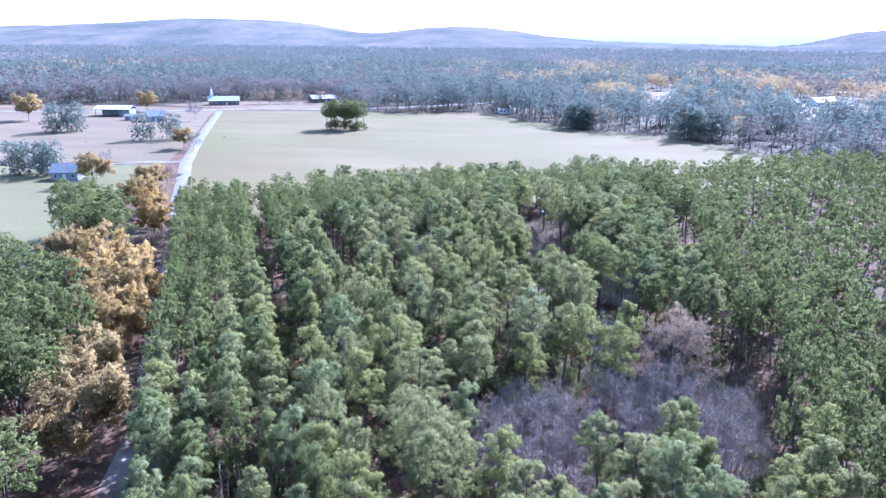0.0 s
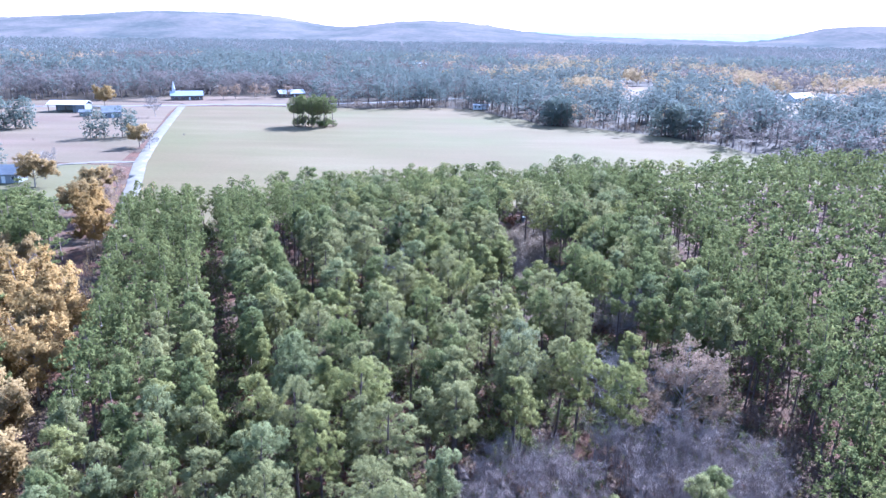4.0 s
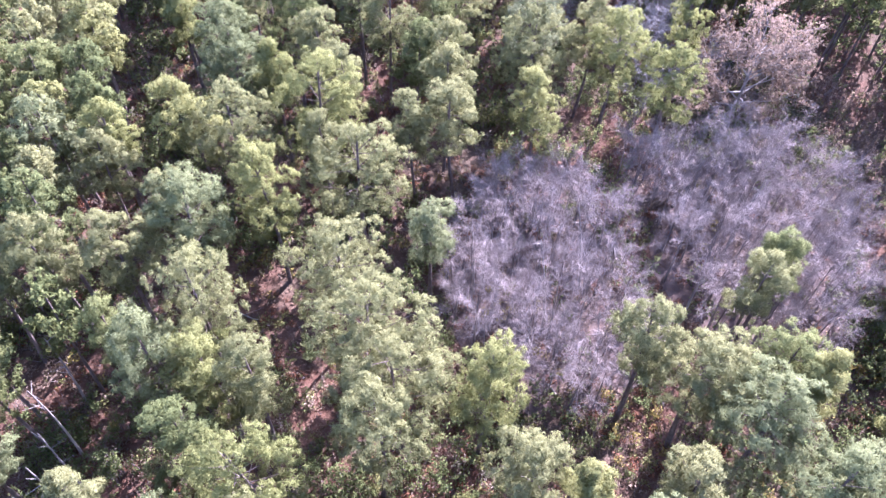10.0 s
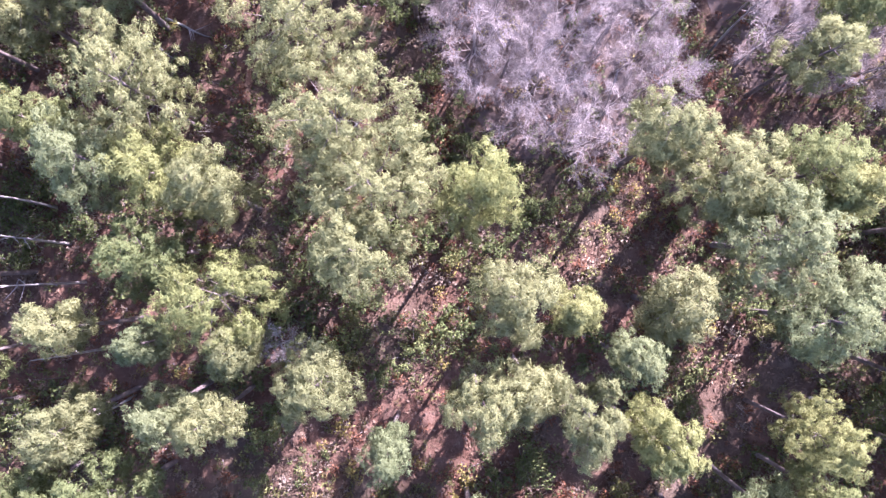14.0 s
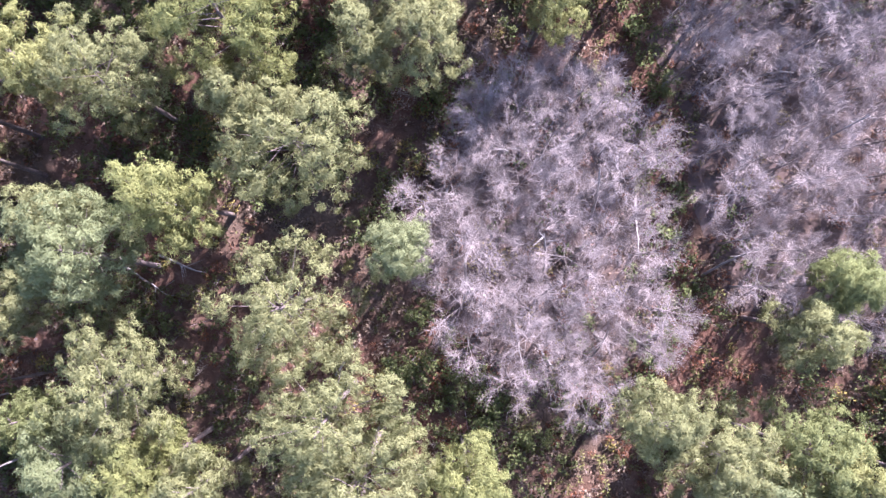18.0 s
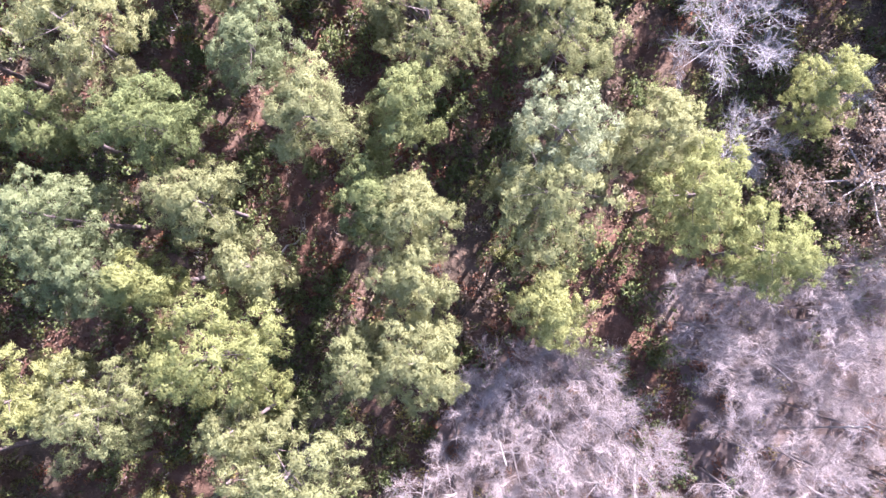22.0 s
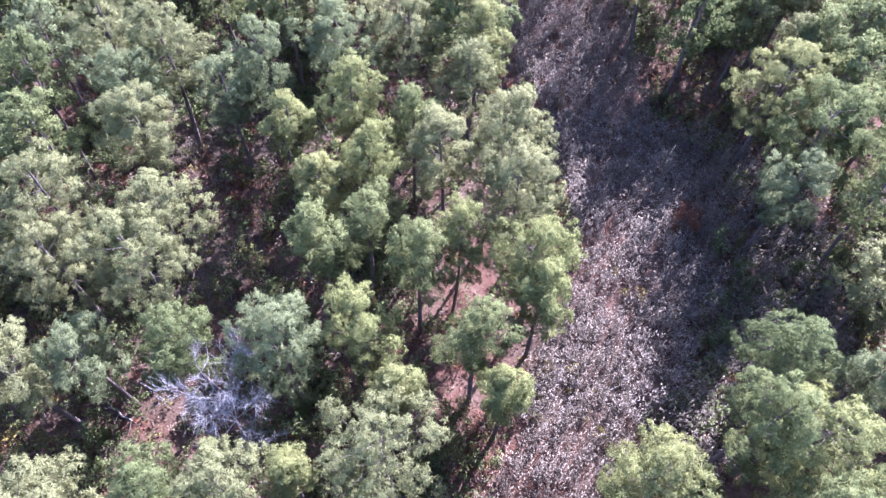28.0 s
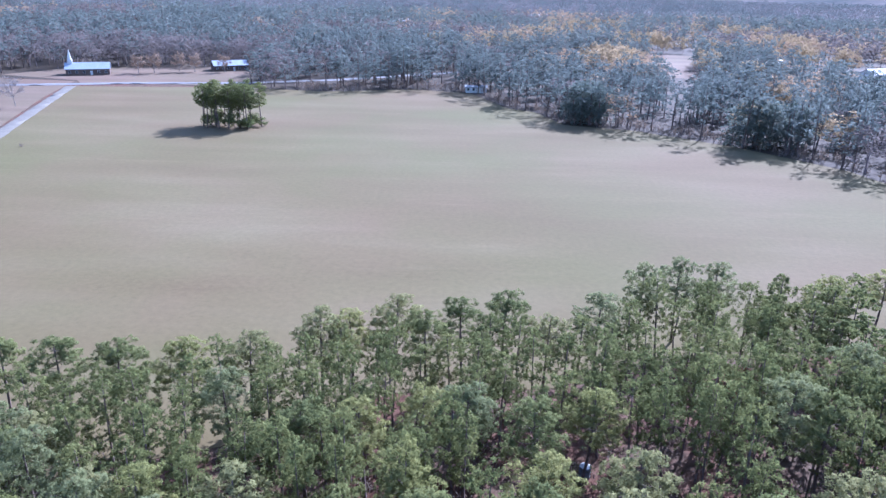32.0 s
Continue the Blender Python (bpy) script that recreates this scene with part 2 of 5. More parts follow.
SAND = rough_material("sandy_track", [(0.35, (0.102, 0.0663, 0.051)), (0.55, (0.136, 0.103, 0.0816)), (0.68, (0.204, 0.178, 0.151))], 0.12, 12.0)
WHITE_ROOF = rough_material("white_metal_roof", [(0.3, (0.4, 0.41, 0.42)), (0.7, (0.47, 0.475, 0.48))], 0.3, 8.0, 0.4, 0.1, 0.01)
GREY_ROOF = rough_material("grey_shingle_roof", [(0.3, (0.122, 0.131, 0.143)), (0.7, (0.18, 0.188, 0.204))], 0.5, 8.0, 0.8)
BLUE_ROOF = rough_material("blue_grey_roof", [(0.3, (0.221, 0.248, 0.283)), (0.7, (0.274, 0.301, 0.332))], 0.4, 8.0, 0.5)
BRICK = rough_material("brown_brick_wall", [(0.3, (0.0952, 0.0666, 0.0571)), (0.7, (0.152, 0.114, 0.0952))], 0.8, 10.0)
WHITE_WALL = rough_material("white_siding", [(0.3, (0.495, 0.495, 0.48)), (0.7, (0.6, 0.6, 0.585))], 0.5, 8.0, 0.7)
GREY_WALL = rough_material("grey_siding", [(0.3, (0.155, 0.163, 0.175)), (0.7, (0.204, 0.212, 0.224))], 0.5, 8.0, 0.7)
GLASS, _nt, _b = material("window_glass")
_b.inputs["Base Color"].default_value, _b.inputs["Roughness"].default_value = (0.03, 0.04, 0.05, 1), 0.08


def haze_glow_material(name, low, high, glow):
    """Wooded ridges kilometres off: pale colour and a self-glow stand in for haze."""
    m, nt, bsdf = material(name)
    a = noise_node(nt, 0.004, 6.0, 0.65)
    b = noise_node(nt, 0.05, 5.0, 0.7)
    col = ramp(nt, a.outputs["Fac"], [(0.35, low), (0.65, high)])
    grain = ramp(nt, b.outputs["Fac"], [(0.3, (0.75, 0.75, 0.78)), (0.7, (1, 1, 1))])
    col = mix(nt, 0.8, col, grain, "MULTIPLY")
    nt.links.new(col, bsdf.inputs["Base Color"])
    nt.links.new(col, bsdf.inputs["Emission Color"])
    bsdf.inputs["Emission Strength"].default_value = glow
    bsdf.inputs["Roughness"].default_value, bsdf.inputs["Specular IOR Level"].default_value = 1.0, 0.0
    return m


HILL = haze_glow_material("hazy_wooded_hill", (0.05, 0.056, 0.055), (0.096, 0.087, 0.083), 0.32)
HILL_FAR = haze_glow_material("haze_glow_far_hill", (0.129, 0.17, 0.211), (0.15, 0.19, 0.231), 0.5)
HAZE_PINE = haze_glow_material("hazy_horizon_pines", (0.075, 0.086, 0.085), (0.095, 0.104, 0.1), 0.42)
HAZE_WOOD = haze_glow_material("hazy_horizon_hardwoods", (0.1, 0.096, 0.098), (0.122, 0.114, 0.112), 0.42)


# ---- mesh helpers ----
def tri_mesh(name, verts, faces, normals, mats, index=None, smooth=False):
    """A mesh of triangles from arrays, with the normals of its points (None: from its faces)."""
    verts, faces = np.asarray(verts, np.float32), np.asarray(faces, np.int32)
    me = bpy.data.meshes.new(name)
    me.vertices.add(len(verts))
    me.vertices.foreach_set("co", verts.ravel())
    me.loops.add(faces.size)
    me.loops.foreach_set("vertex_index", faces.ravel())
    me.polygons.add(len(faces))
    me.polygons.foreach_set("loop_start", np.arange(0, faces.size, 3, dtype=np.int32))
    for mt in mats:
        me.materials.append(mt)
    if index is not None:
        me.polygons.foreach_set("material_index", np.asarray(index, np.int32))
    me.update(calc_edges=True)
    if smooth:
        me.shade_smooth()
    if normals is not None:
        soft = me.attributes.new("custom_normal", "FLOAT_VECTOR", "POINT")
        soft.data.foreach_set("vector", np.asarray(normals, np.float32).ravel())
        me.update()
    return me


def part(name, data, mat, parent, label=""):
    if isinstance(data, bmesh.types.BMesh):
        me = bpy.data.meshes.new(name)
        data.to_mesh(me)
        data.free()
    else:
        me = data
    if mat is not None and not me.materials:
        me.materials.append(mat)
    ob = new(name, me)
    ob.parent = parent
    return tagged(ob, label)


def thing(name, m, label, category, group="", kind=""):
    ob = new(name)
    ob.matrix_world = m
    return tagged(ob, label, category, group, kind)


class Soup:
    """Collects triangles."""

    def __init__(self):
        self.v, self.f, self.nrm, self.n = [], [], [], 0

    def add(self, v, f, nrm):
        self.v.append(np.asarray(v, np.float64))
        self.f.append(np.asarray(f, np.int64) + self.n)
        self.nrm.append(np.asarray(nrm, np.float64))
        self.n += len(v)

    def leaves(self, v, nrm):
        """Single triangles (n, 3, 3), wound to face along nrm (n, 3), which also shades them."""
        nrm = nrm / (np.linalg.norm(nrm, axis=1)[:, None] + 1e-9)
        back = (np.cross(v[:, 1] - v[:, 0], v[:, 2] - v[:, 0]) * nrm).sum(axis=1) < 0
        v[back] = v[back][:, (0, 2, 1)]
        self.add(v.reshape(-1, 3), np.arange(3 * len(v)).reshape(-1, 3), np.repeat(nrm, 3, axis=0))

    def arrays(self):
        return np.concatenate(self.v), np.concatenate(self.f), np.concatenate(self.nrm)

    def tube(self, points, radii, sides=5):
        """A tapered stem along points."""
        p = np.asarray(points, float)
        rings, outward = [], []
        for i in range(len(p)):
            d = p[min(i + 1, len(p) - 1)] - p[max(i - 1, 0)]
            d = d / (np.linalg.norm(d) + 1e-9)
            a = np.cross(d, (0.31, 0.95, 0.1) if abs(d[2]) > 0.8 else (0, 0, 1.0))
            a /= np.linalg.norm(a) + 1e-9
            b = np.cross(d, a)
            ang = np.arange(sides) * 2 * math.pi / sides
            outward.append(np.cos(ang)[:, None] * a + np.sin(ang)[:, None] * b)
            rings.append(p[i] + radii[i] * outward[-1])
        f = []
        for i in range(len(p) - 1):
            for k in range(sides):
                q = (k + 1) % sides
                a, b, c, d = i * sides + k, i * sides + q, (i + 1) * sides + q, (i + 1) * sides + k
                f += [(a, b, c), (a, c, d)]
        self.add(np.concatenate(rings), f, np.concatenate(outward))

    def blades(self, rng, centers, count, length, width, up=0.25, spread=0.0):
        """Around each centre a tuft of count narrow leaves that point outwards."""
        c = np.repeat(np.asarray(centers, float), count, axis=0)
        n = len(c)
        d = rng.normal(size=(n, 3))
        d[:, 2] += up
        d /= np.linalg.norm(d, axis=1)[:, None] + 1e-9
        s = np.cross(d, rng.normal(size=(n, 3)))
        s /= np.linalg.norm(s, axis=1)[:, None] + 1e-9
        ln = length * rng.uniform(0.6, 1.2, (n, 1))
        w = width * rng.uniform(0.7, 1.3, (n, 1))
        c = c + rng.normal(size=(n, 3)) * spread
        v = np.stack([c + d * ln * 0.15 - s * w * 0.5, c + d * ln * 0.3 + s * w * 0.5, c + d * ln], axis=1)
        self.leaves(v, d + rng.normal(size=(n, 3)) * 0.35 + (0, 0, 0.5))


def puffs(soup, rng, centers, out, radius, count, length, width, ragged=0.55, body=0.85):
    """Needle clumps: round each centre narrow pointed leaves that lie over a small ball, as seen from outside."""
    c = np.repeat(np.asarray(centers, float), count, axis=0)
    o = np.repeat(np.asarray(out, float), count, axis=0)
    n = len(c)
    nrm = rng.normal(size=(n, 3)) + o * 0.9 + (0, 0, 0.1)
    nrm /= np.linalg.norm(nrm, axis=1)[:, None] + 1e-9
    tilt = nrm + rng.normal(size=(n, 3)) * ragged
    d = np.cross(tilt, rng.normal(size=(n, 3)))
    d /= np.linalg.norm(d, axis=1)[:, None] + 1e-9
    s = np.cross(tilt, d)
    s /= np.linalg.norm(s, axis=1)[:, None] + 1e-9
    ln, w = length * rng.uniform(0.6, 1.25, (n, 1)), width * rng.uniform(0.7, 1.3, (n, 1))
    p = c + nrm * radius * rng.uniform(0.4, 1.1, (n, 1))
    v = np.stack([p - d * ln * 0.45 - s * w * 0.35, p - d * ln * 0.3 + s * w * 0.65, p + d * ln * 0.6], axis=1)
    soup.leaves(v, nrm * 0.75 + o * body + rng.normal(size=(n, 3)) * 0.45)


def scatter(template, places, rng, tilt=0.03):
    """Many copies of an array template (verts, faces) at places (x, y, z, scale, scale_z), joined."""
    v, f, nrm = template
    places = np.asarray(places, float)
    n = len(places)
    a = rng.uniform(0, 2 * math.pi, n)
    ca, sa = np.cos(a)[:, None], np.sin(a)[:, None]
    x = (v[None, :, 0] * ca - v[None, :, 1] * sa) * places[:, 3:4]
    y = (v[None, :, 0] * sa + v[None, :, 1] * ca) * places[:, 3:4]
    z = v[None, :, 2] * places[:, 4:5]
    tx, ty = rng.normal(size=(2, n, 1)) * tilt
    out = np.stack([x + tx * z + places[:, 0:1], y + ty * z + places[:, 1:2], z + places[:, 2:3]], axis=2).reshape(-1, 3)
    faces = (f[None] + (np.arange(n) * len(v))[:, None, None]).reshape(-1, 3)
    turned = np.stack([nrm[None, :, 0] * ca - nrm[None, :, 1] * sa, nrm[None, :, 0] * sa + nrm[None, :, 1] * ca, np.repeat(nrm[None, :, 2], n, axis=0)], axis=2).reshape(-1, 3)
    return out, faces, turned


# ---- tree makers ----
def pine_arrays(seed, h=13.0, r=2.3, limbs=24, per=22, count=40, radius=0.24, length=0.25, width=0.038, base=0.46, sides=6, lump=0.40, ragged=0.6):
    """Trunk, limbs and the tufted crown of one pine: a lump of needle clumps at the end of every limb."""
    rng = np.random.default_rng(seed)
    trunk, limb, crown = Soup(), Soup(), Soup()
    bend = rng.normal(size=(2, 2)) * 0.012 * h
    zz = np.linspace(0, 0.95, 7 if sides > 4 else 3)
    axis = lambda u: np.array([bend[0, 0] * math.sin(3 * u) + bend[1, 0] * u, bend[0, 1] * math.sin(3 * u) + bend[1, 1] * u, h * u])
    trunk.tube([axis(u) for u in zz], [0.0115 * h * (1 - 0.88 * u) + 0.015 for u in zz], sides)
    middle = axis(0.5 * (base + 0.95))
    lumps, gap = [], 0.62 * r
    for _ in range(4000):
        if len(lumps) >= limbs:
            break
        w = rng.uniform(0, 1) ** 0.85
        full = math.sqrt(max(0.0, 1 - ((w - 0.42) / 0.66) ** 2))
        az = rng.uniform(0, 6.283)
        rho = r * full * math.sqrt(rng.uniform(0.04, 1.0))
        p = axis(base + (0.95 - base) * w) + (math.cos(az) * rho, math.sin(az) * rho, 0)
        if all(np.linalg.norm(p - q) > gap for q in lumps):
            lumps.append(p)
        else:
            gap *= 0.995
    lumps.append(axis(0.965))
    centers, out = [], []
    for p in lumps:
        size = lump * rng.uniform(0.75, 1.3) * (0.55 + 0.25 * r)
        q = rng.normal(size=(max(2, int(per * rng.uniform(0.75, 1.25))), 3))
        q *= (rng.uniform(0.25, 1.0, (len(q), 1)) ** 0.45) / (np.linalg.norm(q, axis=1)[:, None] + 1e-9)
        away = p - middle
        away = away / (np.linalg.norm(away) + 1e-9)
        centers.extend(p + q * (size * 1.6, size * 1.6, size * 1.15))
        out.extend(q * 0.8 + away * 0.35)
        o = axis(max(base - 0.04, p[2] / h - 0.07))
        limb.tube([o, (o + p) / 2 + (0, 0, -0.1), p], [0.03, 0.02, 0.008], 3)
    centers, out = np.array(centers), np.array(out)
    puffs(crown, rng, centers, out, radius, count, length, width, ragged)
    return trunk.arrays(), limb.arrays(), crown.arrays()


def broadleaf_arrays(seed, h=11.0, r=4.5, limbs=9, subs=7, twigs=5, leaves=10, leaf=0.30, width=0.2, base=0.22, trunk_r=0.17, twig_r=0.010, twig_len=0.8, sides=6, arm_r=0.45):
    """Trunk, main limbs (a list), fine branches and leaves of one broad-crowned tree; leaves=0 leaves it bare."""
    rng = np.random.default_rng(seed)
    wood, fine, crown, arms = Soup(), Soup(), Soup(), []
    lean = rng.normal(size=2) * 0.03 * h
    axis = lambda u: np.array([lean[0] * u, lean[1] * u, h * u])
    uu = np.linspace(0, 0.7, 5 if sides > 3 else 3)
    wood.tube([axis(u) for u in uu], [trunk_r * (1.15 - 1.1 * u) for u in uu], sides)
    centers = []
    for i in range(limbs):
        u = base + (0.62 - base) * (i + 0.5) / limbs
        az = i * 2.399 + rng.normal() * 0.4
        tip_h = h * (0.62 + 0.36 * (i / limbs) + rng.normal() * 0.05)
        reach = r * rng.uniform(0.55, 1.0) * (1.1 - 0.55 * (i / limbs) ** 1.5)
        o = axis(u)
        end = np.array([o[0] + math.cos(az) * reach, o[1] + math.sin(az) * reach, tip_h * (0.72 if i < limbs * 0.4 else 0.95)])
        mid = o * 0.5 + end * 0.5 + np.array([math.cos(az), math.sin(az), -0.25]) * 0.12 * reach
        arm = Soup()
        arm.tube([o, mid, end], [trunk_r * arm_r, trunk_r * arm_r * 0.58, trunk_r * 0.08], min(sides, 4))
        arms.append(arm.arrays())
        for k in range(subs):
            s = 0.3 + 0.7 * (k + rng.uniform()) / subs
            q = (mid + (end - mid) * (s - 0.5) * 2) if s > 0.5 else (o + (mid - o) * s * 2)
            d = rng.normal(size=3) * (1, 1, 0.6) + (math.cos(az) * 0.7, math.sin(az) * 0.7, 0.75)
            d /= np.linalg.norm(d)
            e2 = q + d * r * 0.34 * rng.uniform(0.6, 1.2)
            if sides > 3:
                fine.tube([q, (q + e2) / 2 + rng.normal(size=3) * 0.06, e2], [trunk_r * 0.13, trunk_r * 0.09, twig_r], 3)
            for _ in range(twigs):
                g = q + (e2 - q) * rng.uniform(0.25, 1.0)
                d2 = d + rng.normal(size=3) * 0.7
                d2[2] += 0.2
                d2 /= np.linalg.norm(d2)
                e3 = g + d2 * twig_len * rng.uniform(0.5, 1.3)
                w = np.cross(d2, rng.normal(size=3))
                w *= twig_r / (np.linalg.norm(w) + 1e-9)
                bow = (g + e3) / 2 + rng.normal(size=3) * 0.08 * twig_len
                up = np.cross(w, d2)
                up = up / (np.linalg.norm(up) + 1e-9)
                fine.add([g - w, g + w, bow - w * 0.7, bow + w * 0.7, e3], [(0, 1, 3), (0, 3, 2), (2, 3, 4)], [up] * 5)
                centers.append(e3)
                centers.append((g + e3) / 2)
    fine_arrays = fine.arrays() if fine.v else None
    if leaves:
        centers = np.array(centers)
        out = centers - np.array([0, 0, h * 0.55])
        out /= np.linalg.norm(out, axis=1)[:, None] + 1e-9
        puffs(crown, rng, centers, out, leaf * 1.7, leaves, leaf, width, 0.7 if sides > 3 else 0.25)
        return wood.arrays(), arms, fine_arrays, crown.arrays()
    return wood.arrays(), arms, fine_arrays, None


def joined(*pieces):
    """Array pieces (verts, faces) as one, and the piece index of each face."""
    v, f, nrm, k, n = [], [], [], [], 0
    for i, p in enumerate(pieces):
        if p is None:
            continue
        v.append(p[0])
        f.append(p[1] + n)
        nrm.append(p[2])
        k.append(np.full(len(p[1]), i))
        n += len(p[0])
    return np.concatenate(v), np.concatenate(f), np.concatenate(nrm), np.concatenate(k)


def stuff(name, template, places, mats, rng, label, category):
    """One joined mesh of many plants that nobody could count."""
    me = tri_mesh(name, *scatter(template[:3], places, rng), mats, np.tile(template[3], len(places)))
    return tagged(new(name, me), label, category, kind="stuff")


# ---- plan ----
def inside(x, y, poly):
    hit, j = False, len(poly) - 1
    for i in range(len(poly)):
        (ax, ay), (bx, by) = poly[i], poly[j]
        if (ay > y) != (by > y) and x < (bx - ax) * (y - ay) / (by - ay) + ax:
            hit = not hit
        j = i
    return hit


def in_thicket(x, y):
    return any(inside(x, y, p) for p in THICKETS)


def line_x(y, pts):
    """x of a polyline (ordered by y) at y."""
    return float(np.interp(y, [p[1] for p in pts], [p[0] for p in pts]))


ROAD = [(-18, 20), (-27, 45), (-34, 67), (-37, 79), (-46, 101), (-57.5, 131), (-77, 179), (-88.5, 208), (-107.5, 256), (-128, 318), (-165, 438)]
EDGE = [(-66, 174), (-35, 188), (-20, 194), (-4, 205), (14, 207), (30, 215), (50, 217), (67, 226), (85, 240), (107, 246), (127, 249), (185, 256)]      # far edge of the plantation
TREELINE = [(-95, 447), (-56, 442), (-20, 455), (6, 448), (20, 410), (30, 402), (38, 377), (60, 370), (73, 359), (87, 346), (106, 320), (112, 297), (118, 273), (124, 252)]
THICKETS = [[(2.3, 74), (2.5, 70), (4.8, 66), (7, 63.5), (12.6, 64), (16, 66.5), (15.6, 71), (13.9, 78), (12.8, 81), (10, 82.5), (5.5, 81), (3.1, 77)],
            [(17.7, 75.3), (20.3, 68.5), (25.5, 68), (31, 71), (32, 83), (29.6, 87), (22.4, 86.5), (17.7, 86.5), (15, 84.5), (17.7, 79.3)]]
BRUSH_LANE = [(5.5, 120), (8, 128), (10, 132), (12.3, 136), (11.7, 143), (10.4, 151), (7.5, 158), (8, 168), (13, 178), (19, 188), (26, 182), (18, 166), (18, 163), (19, 150), (24, 145), (21, 136), (17, 127), (13, 123), (10, 116)]
FLOOR_GAPS = [[(-22, 153), (-28, 166), (-24, 168), (-17, 162), (-11, 156), (-13, 152)], [(20, 86), (34, 78), (41, 97), (22, 101)], [(16, 122), (29, 124), (30, 143), (22, 149)]]


def flat_patch(name, poly, z, mat, label, category, cells=1):
    """A patch of ground cover with an edge of its own, bedded a little above the sheet."""
    bm = bmesh.new()
    top = [bm.verts.new((x, y, z)) for x, y in poly]
    low = [bm.verts.new((x, y, -0.05)) for x, y in poly]
    bm.faces.new(top)
    for i in range(len(poly)):
        j = (i + 1) % len(poly)
        bm.faces.new((top[i], low[i], low[j], top[j]))
    bmesh.ops.recalc_face_normals(bm, faces=bm.faces)
    me = bpy.data.meshes.new(name)
    bm.to_mesh(me)
    bm.free()
    me.materials.append(mat)
    return tagged(new(name, me), label, category, kind="structure")


def strip(name, pts, width, z, mat, label, category):
    """A road along pts with slightly uneven edges and a low crown."""
    rng = np.random.default_rng(len(pts) + int(width * 10))
    dense = []
    for a, b in zip(pts[:-1], pts[1:]):
        n = max(2, int(math.dist(a, b) / 4))
        dense += [(a[0] + (b[0] - a[0]) * i / n, a[1] + (b[1] - a[1]) * i / n) for i in range(n)]
    dense.append(pts[-1])
    v, f = [], []
    for i, p in enumerate(dense):
        a, b = dense[max(i - 1, 0)], dense[min(i + 1, len(dense) - 1)]
        d = Vector((b[0] - a[0], b[1] - a[1])).normalized()
        side = Vector((d.y, -d.x))
        for s, up in ((-1, -0.04), (-0.92, 0), (0, 0.05), (0.92, 0), (1, -0.04)):
            o = side * s * width * 0.5 * (1 + rng.normal() * 0.05)
            v.append((p[0] + o.x, p[1] + o.y, z + up))
        if i:
            k = 5 * i
            for c in range(4):
                f += [(k + c - 5, k + c - 4, k + c + 1), (k + c - 5, k + c + 1, k + c)]
    ob = new(name, tri_mesh(name, v, f, None, [mat], smooth=True))
    return tagged(ob, label, category, kind="structure")


bm = bmesh.new()
bmesh.ops.create_grid(bm, x_segments=24, y_segments=24, size=4600)
for v in bm.verts:
    v.co.z = 0.0
me = bpy.data.meshes.new("ground")
bm.to_mesh(me)
bm.free()
me.materials.append(FLOOR)
tagged(new("ground", me), "reddish pine-straw and leaf-litter ground", "ground", kind="structure")

flat_patch("field", [(x + 1.5, y + 0.5) for x, y in ROAD[6:]] + [(-120, 444)] + TREELINE + [(x, y - 3) for x, y in EDGE[-2::-1]], 0.05, FIELD, "pale mown winter pasture, grey-tan with green bands", "field")
flat_patch("lawn", [(-80, 132), (-100, 195), (-113, 250), (-140, 252), (-175, 240), (-260, 190), (-260, 110), (-140, 95), (-95, 100)], 0.06, LAWN, "pale green lawn beside the gravel road", "lawn")
flat_patch("broomsedge_meadow", [(-113.5, 252), (-131, 318), (-160, 408), (-172, 455), (-300, 465), (-420, 400), (-420, 250), (-262, 192), (-176, 242), (-141, 254)], 0.055, BROOM, "pinkish dry broomsedge meadow", "meadow")
flat_patch("churchyard", [(-172, 457), (-165, 447), (-120, 452), (-92, 452), (-95, 478), (-104, 522), (-150, 520), (-200, 500), (-215, 470)], 0.058, BROOM, "dry pinkish grass round the church", "meadow")
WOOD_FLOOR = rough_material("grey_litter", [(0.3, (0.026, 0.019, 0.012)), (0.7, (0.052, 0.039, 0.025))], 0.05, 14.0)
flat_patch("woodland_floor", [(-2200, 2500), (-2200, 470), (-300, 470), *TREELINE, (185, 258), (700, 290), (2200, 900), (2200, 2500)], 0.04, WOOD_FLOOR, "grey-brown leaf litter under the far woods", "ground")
flat_patch("farm_clearing", [(168, 440), (214, 440), (266, 530), (268, 562), (190, 577), (150, 522), (178, 510)], 0.06, BROOM, "dry pinkish grass in a clearing of the far woods", "meadow")
flat_patch("wood_clearing", [(106, 530), (126, 520), (152, 612), (190, 602), (186, 660), (124, 666), (118, 612)], 0.06, BROOM, "pale dry grass in a clearing of the far woods", "meadow")
THICKET_FLOOR = rough_material("grey_pink_litter", [(0.3, (0.07, 0.046, 0.036)), (0.55, (0.1, 0.069, 0.056)), (0.75, (0.132, 0.098, 0.082))], 0.35, 9.0)
for outline in THICKETS:
    flat_patch("thicket_floor", outline, 0.02, THICKET_FLOOR, "grey-pink leaf litter under the bare thicket", "ground")
strip("gravel_road", ROAD[6:], 4.2, 0.13, GRAVEL, "pale gravel road between pasture and pines", "road")
strip("sandy_track", ROAD[:7], 2.6, 0.08, SAND, "sandy track between the hardwoods and the pines", "track")
strip("gravel_drive", [(-108, 257), (-121, 256), (-136, 246)], 3.2, 0.12, GRAVEL, "pale gravel drive off the road", "road")
strip("cross_road", [(-420, 395), (-260, 420), (-200, 434), (-169, 444), (-146, 452), (-114, 458), (-98, 462), (-60, 480), (20, 540)], 6.0, 0.14, ASPHALT, "sun-bleached paved country road beyond the field", "road")


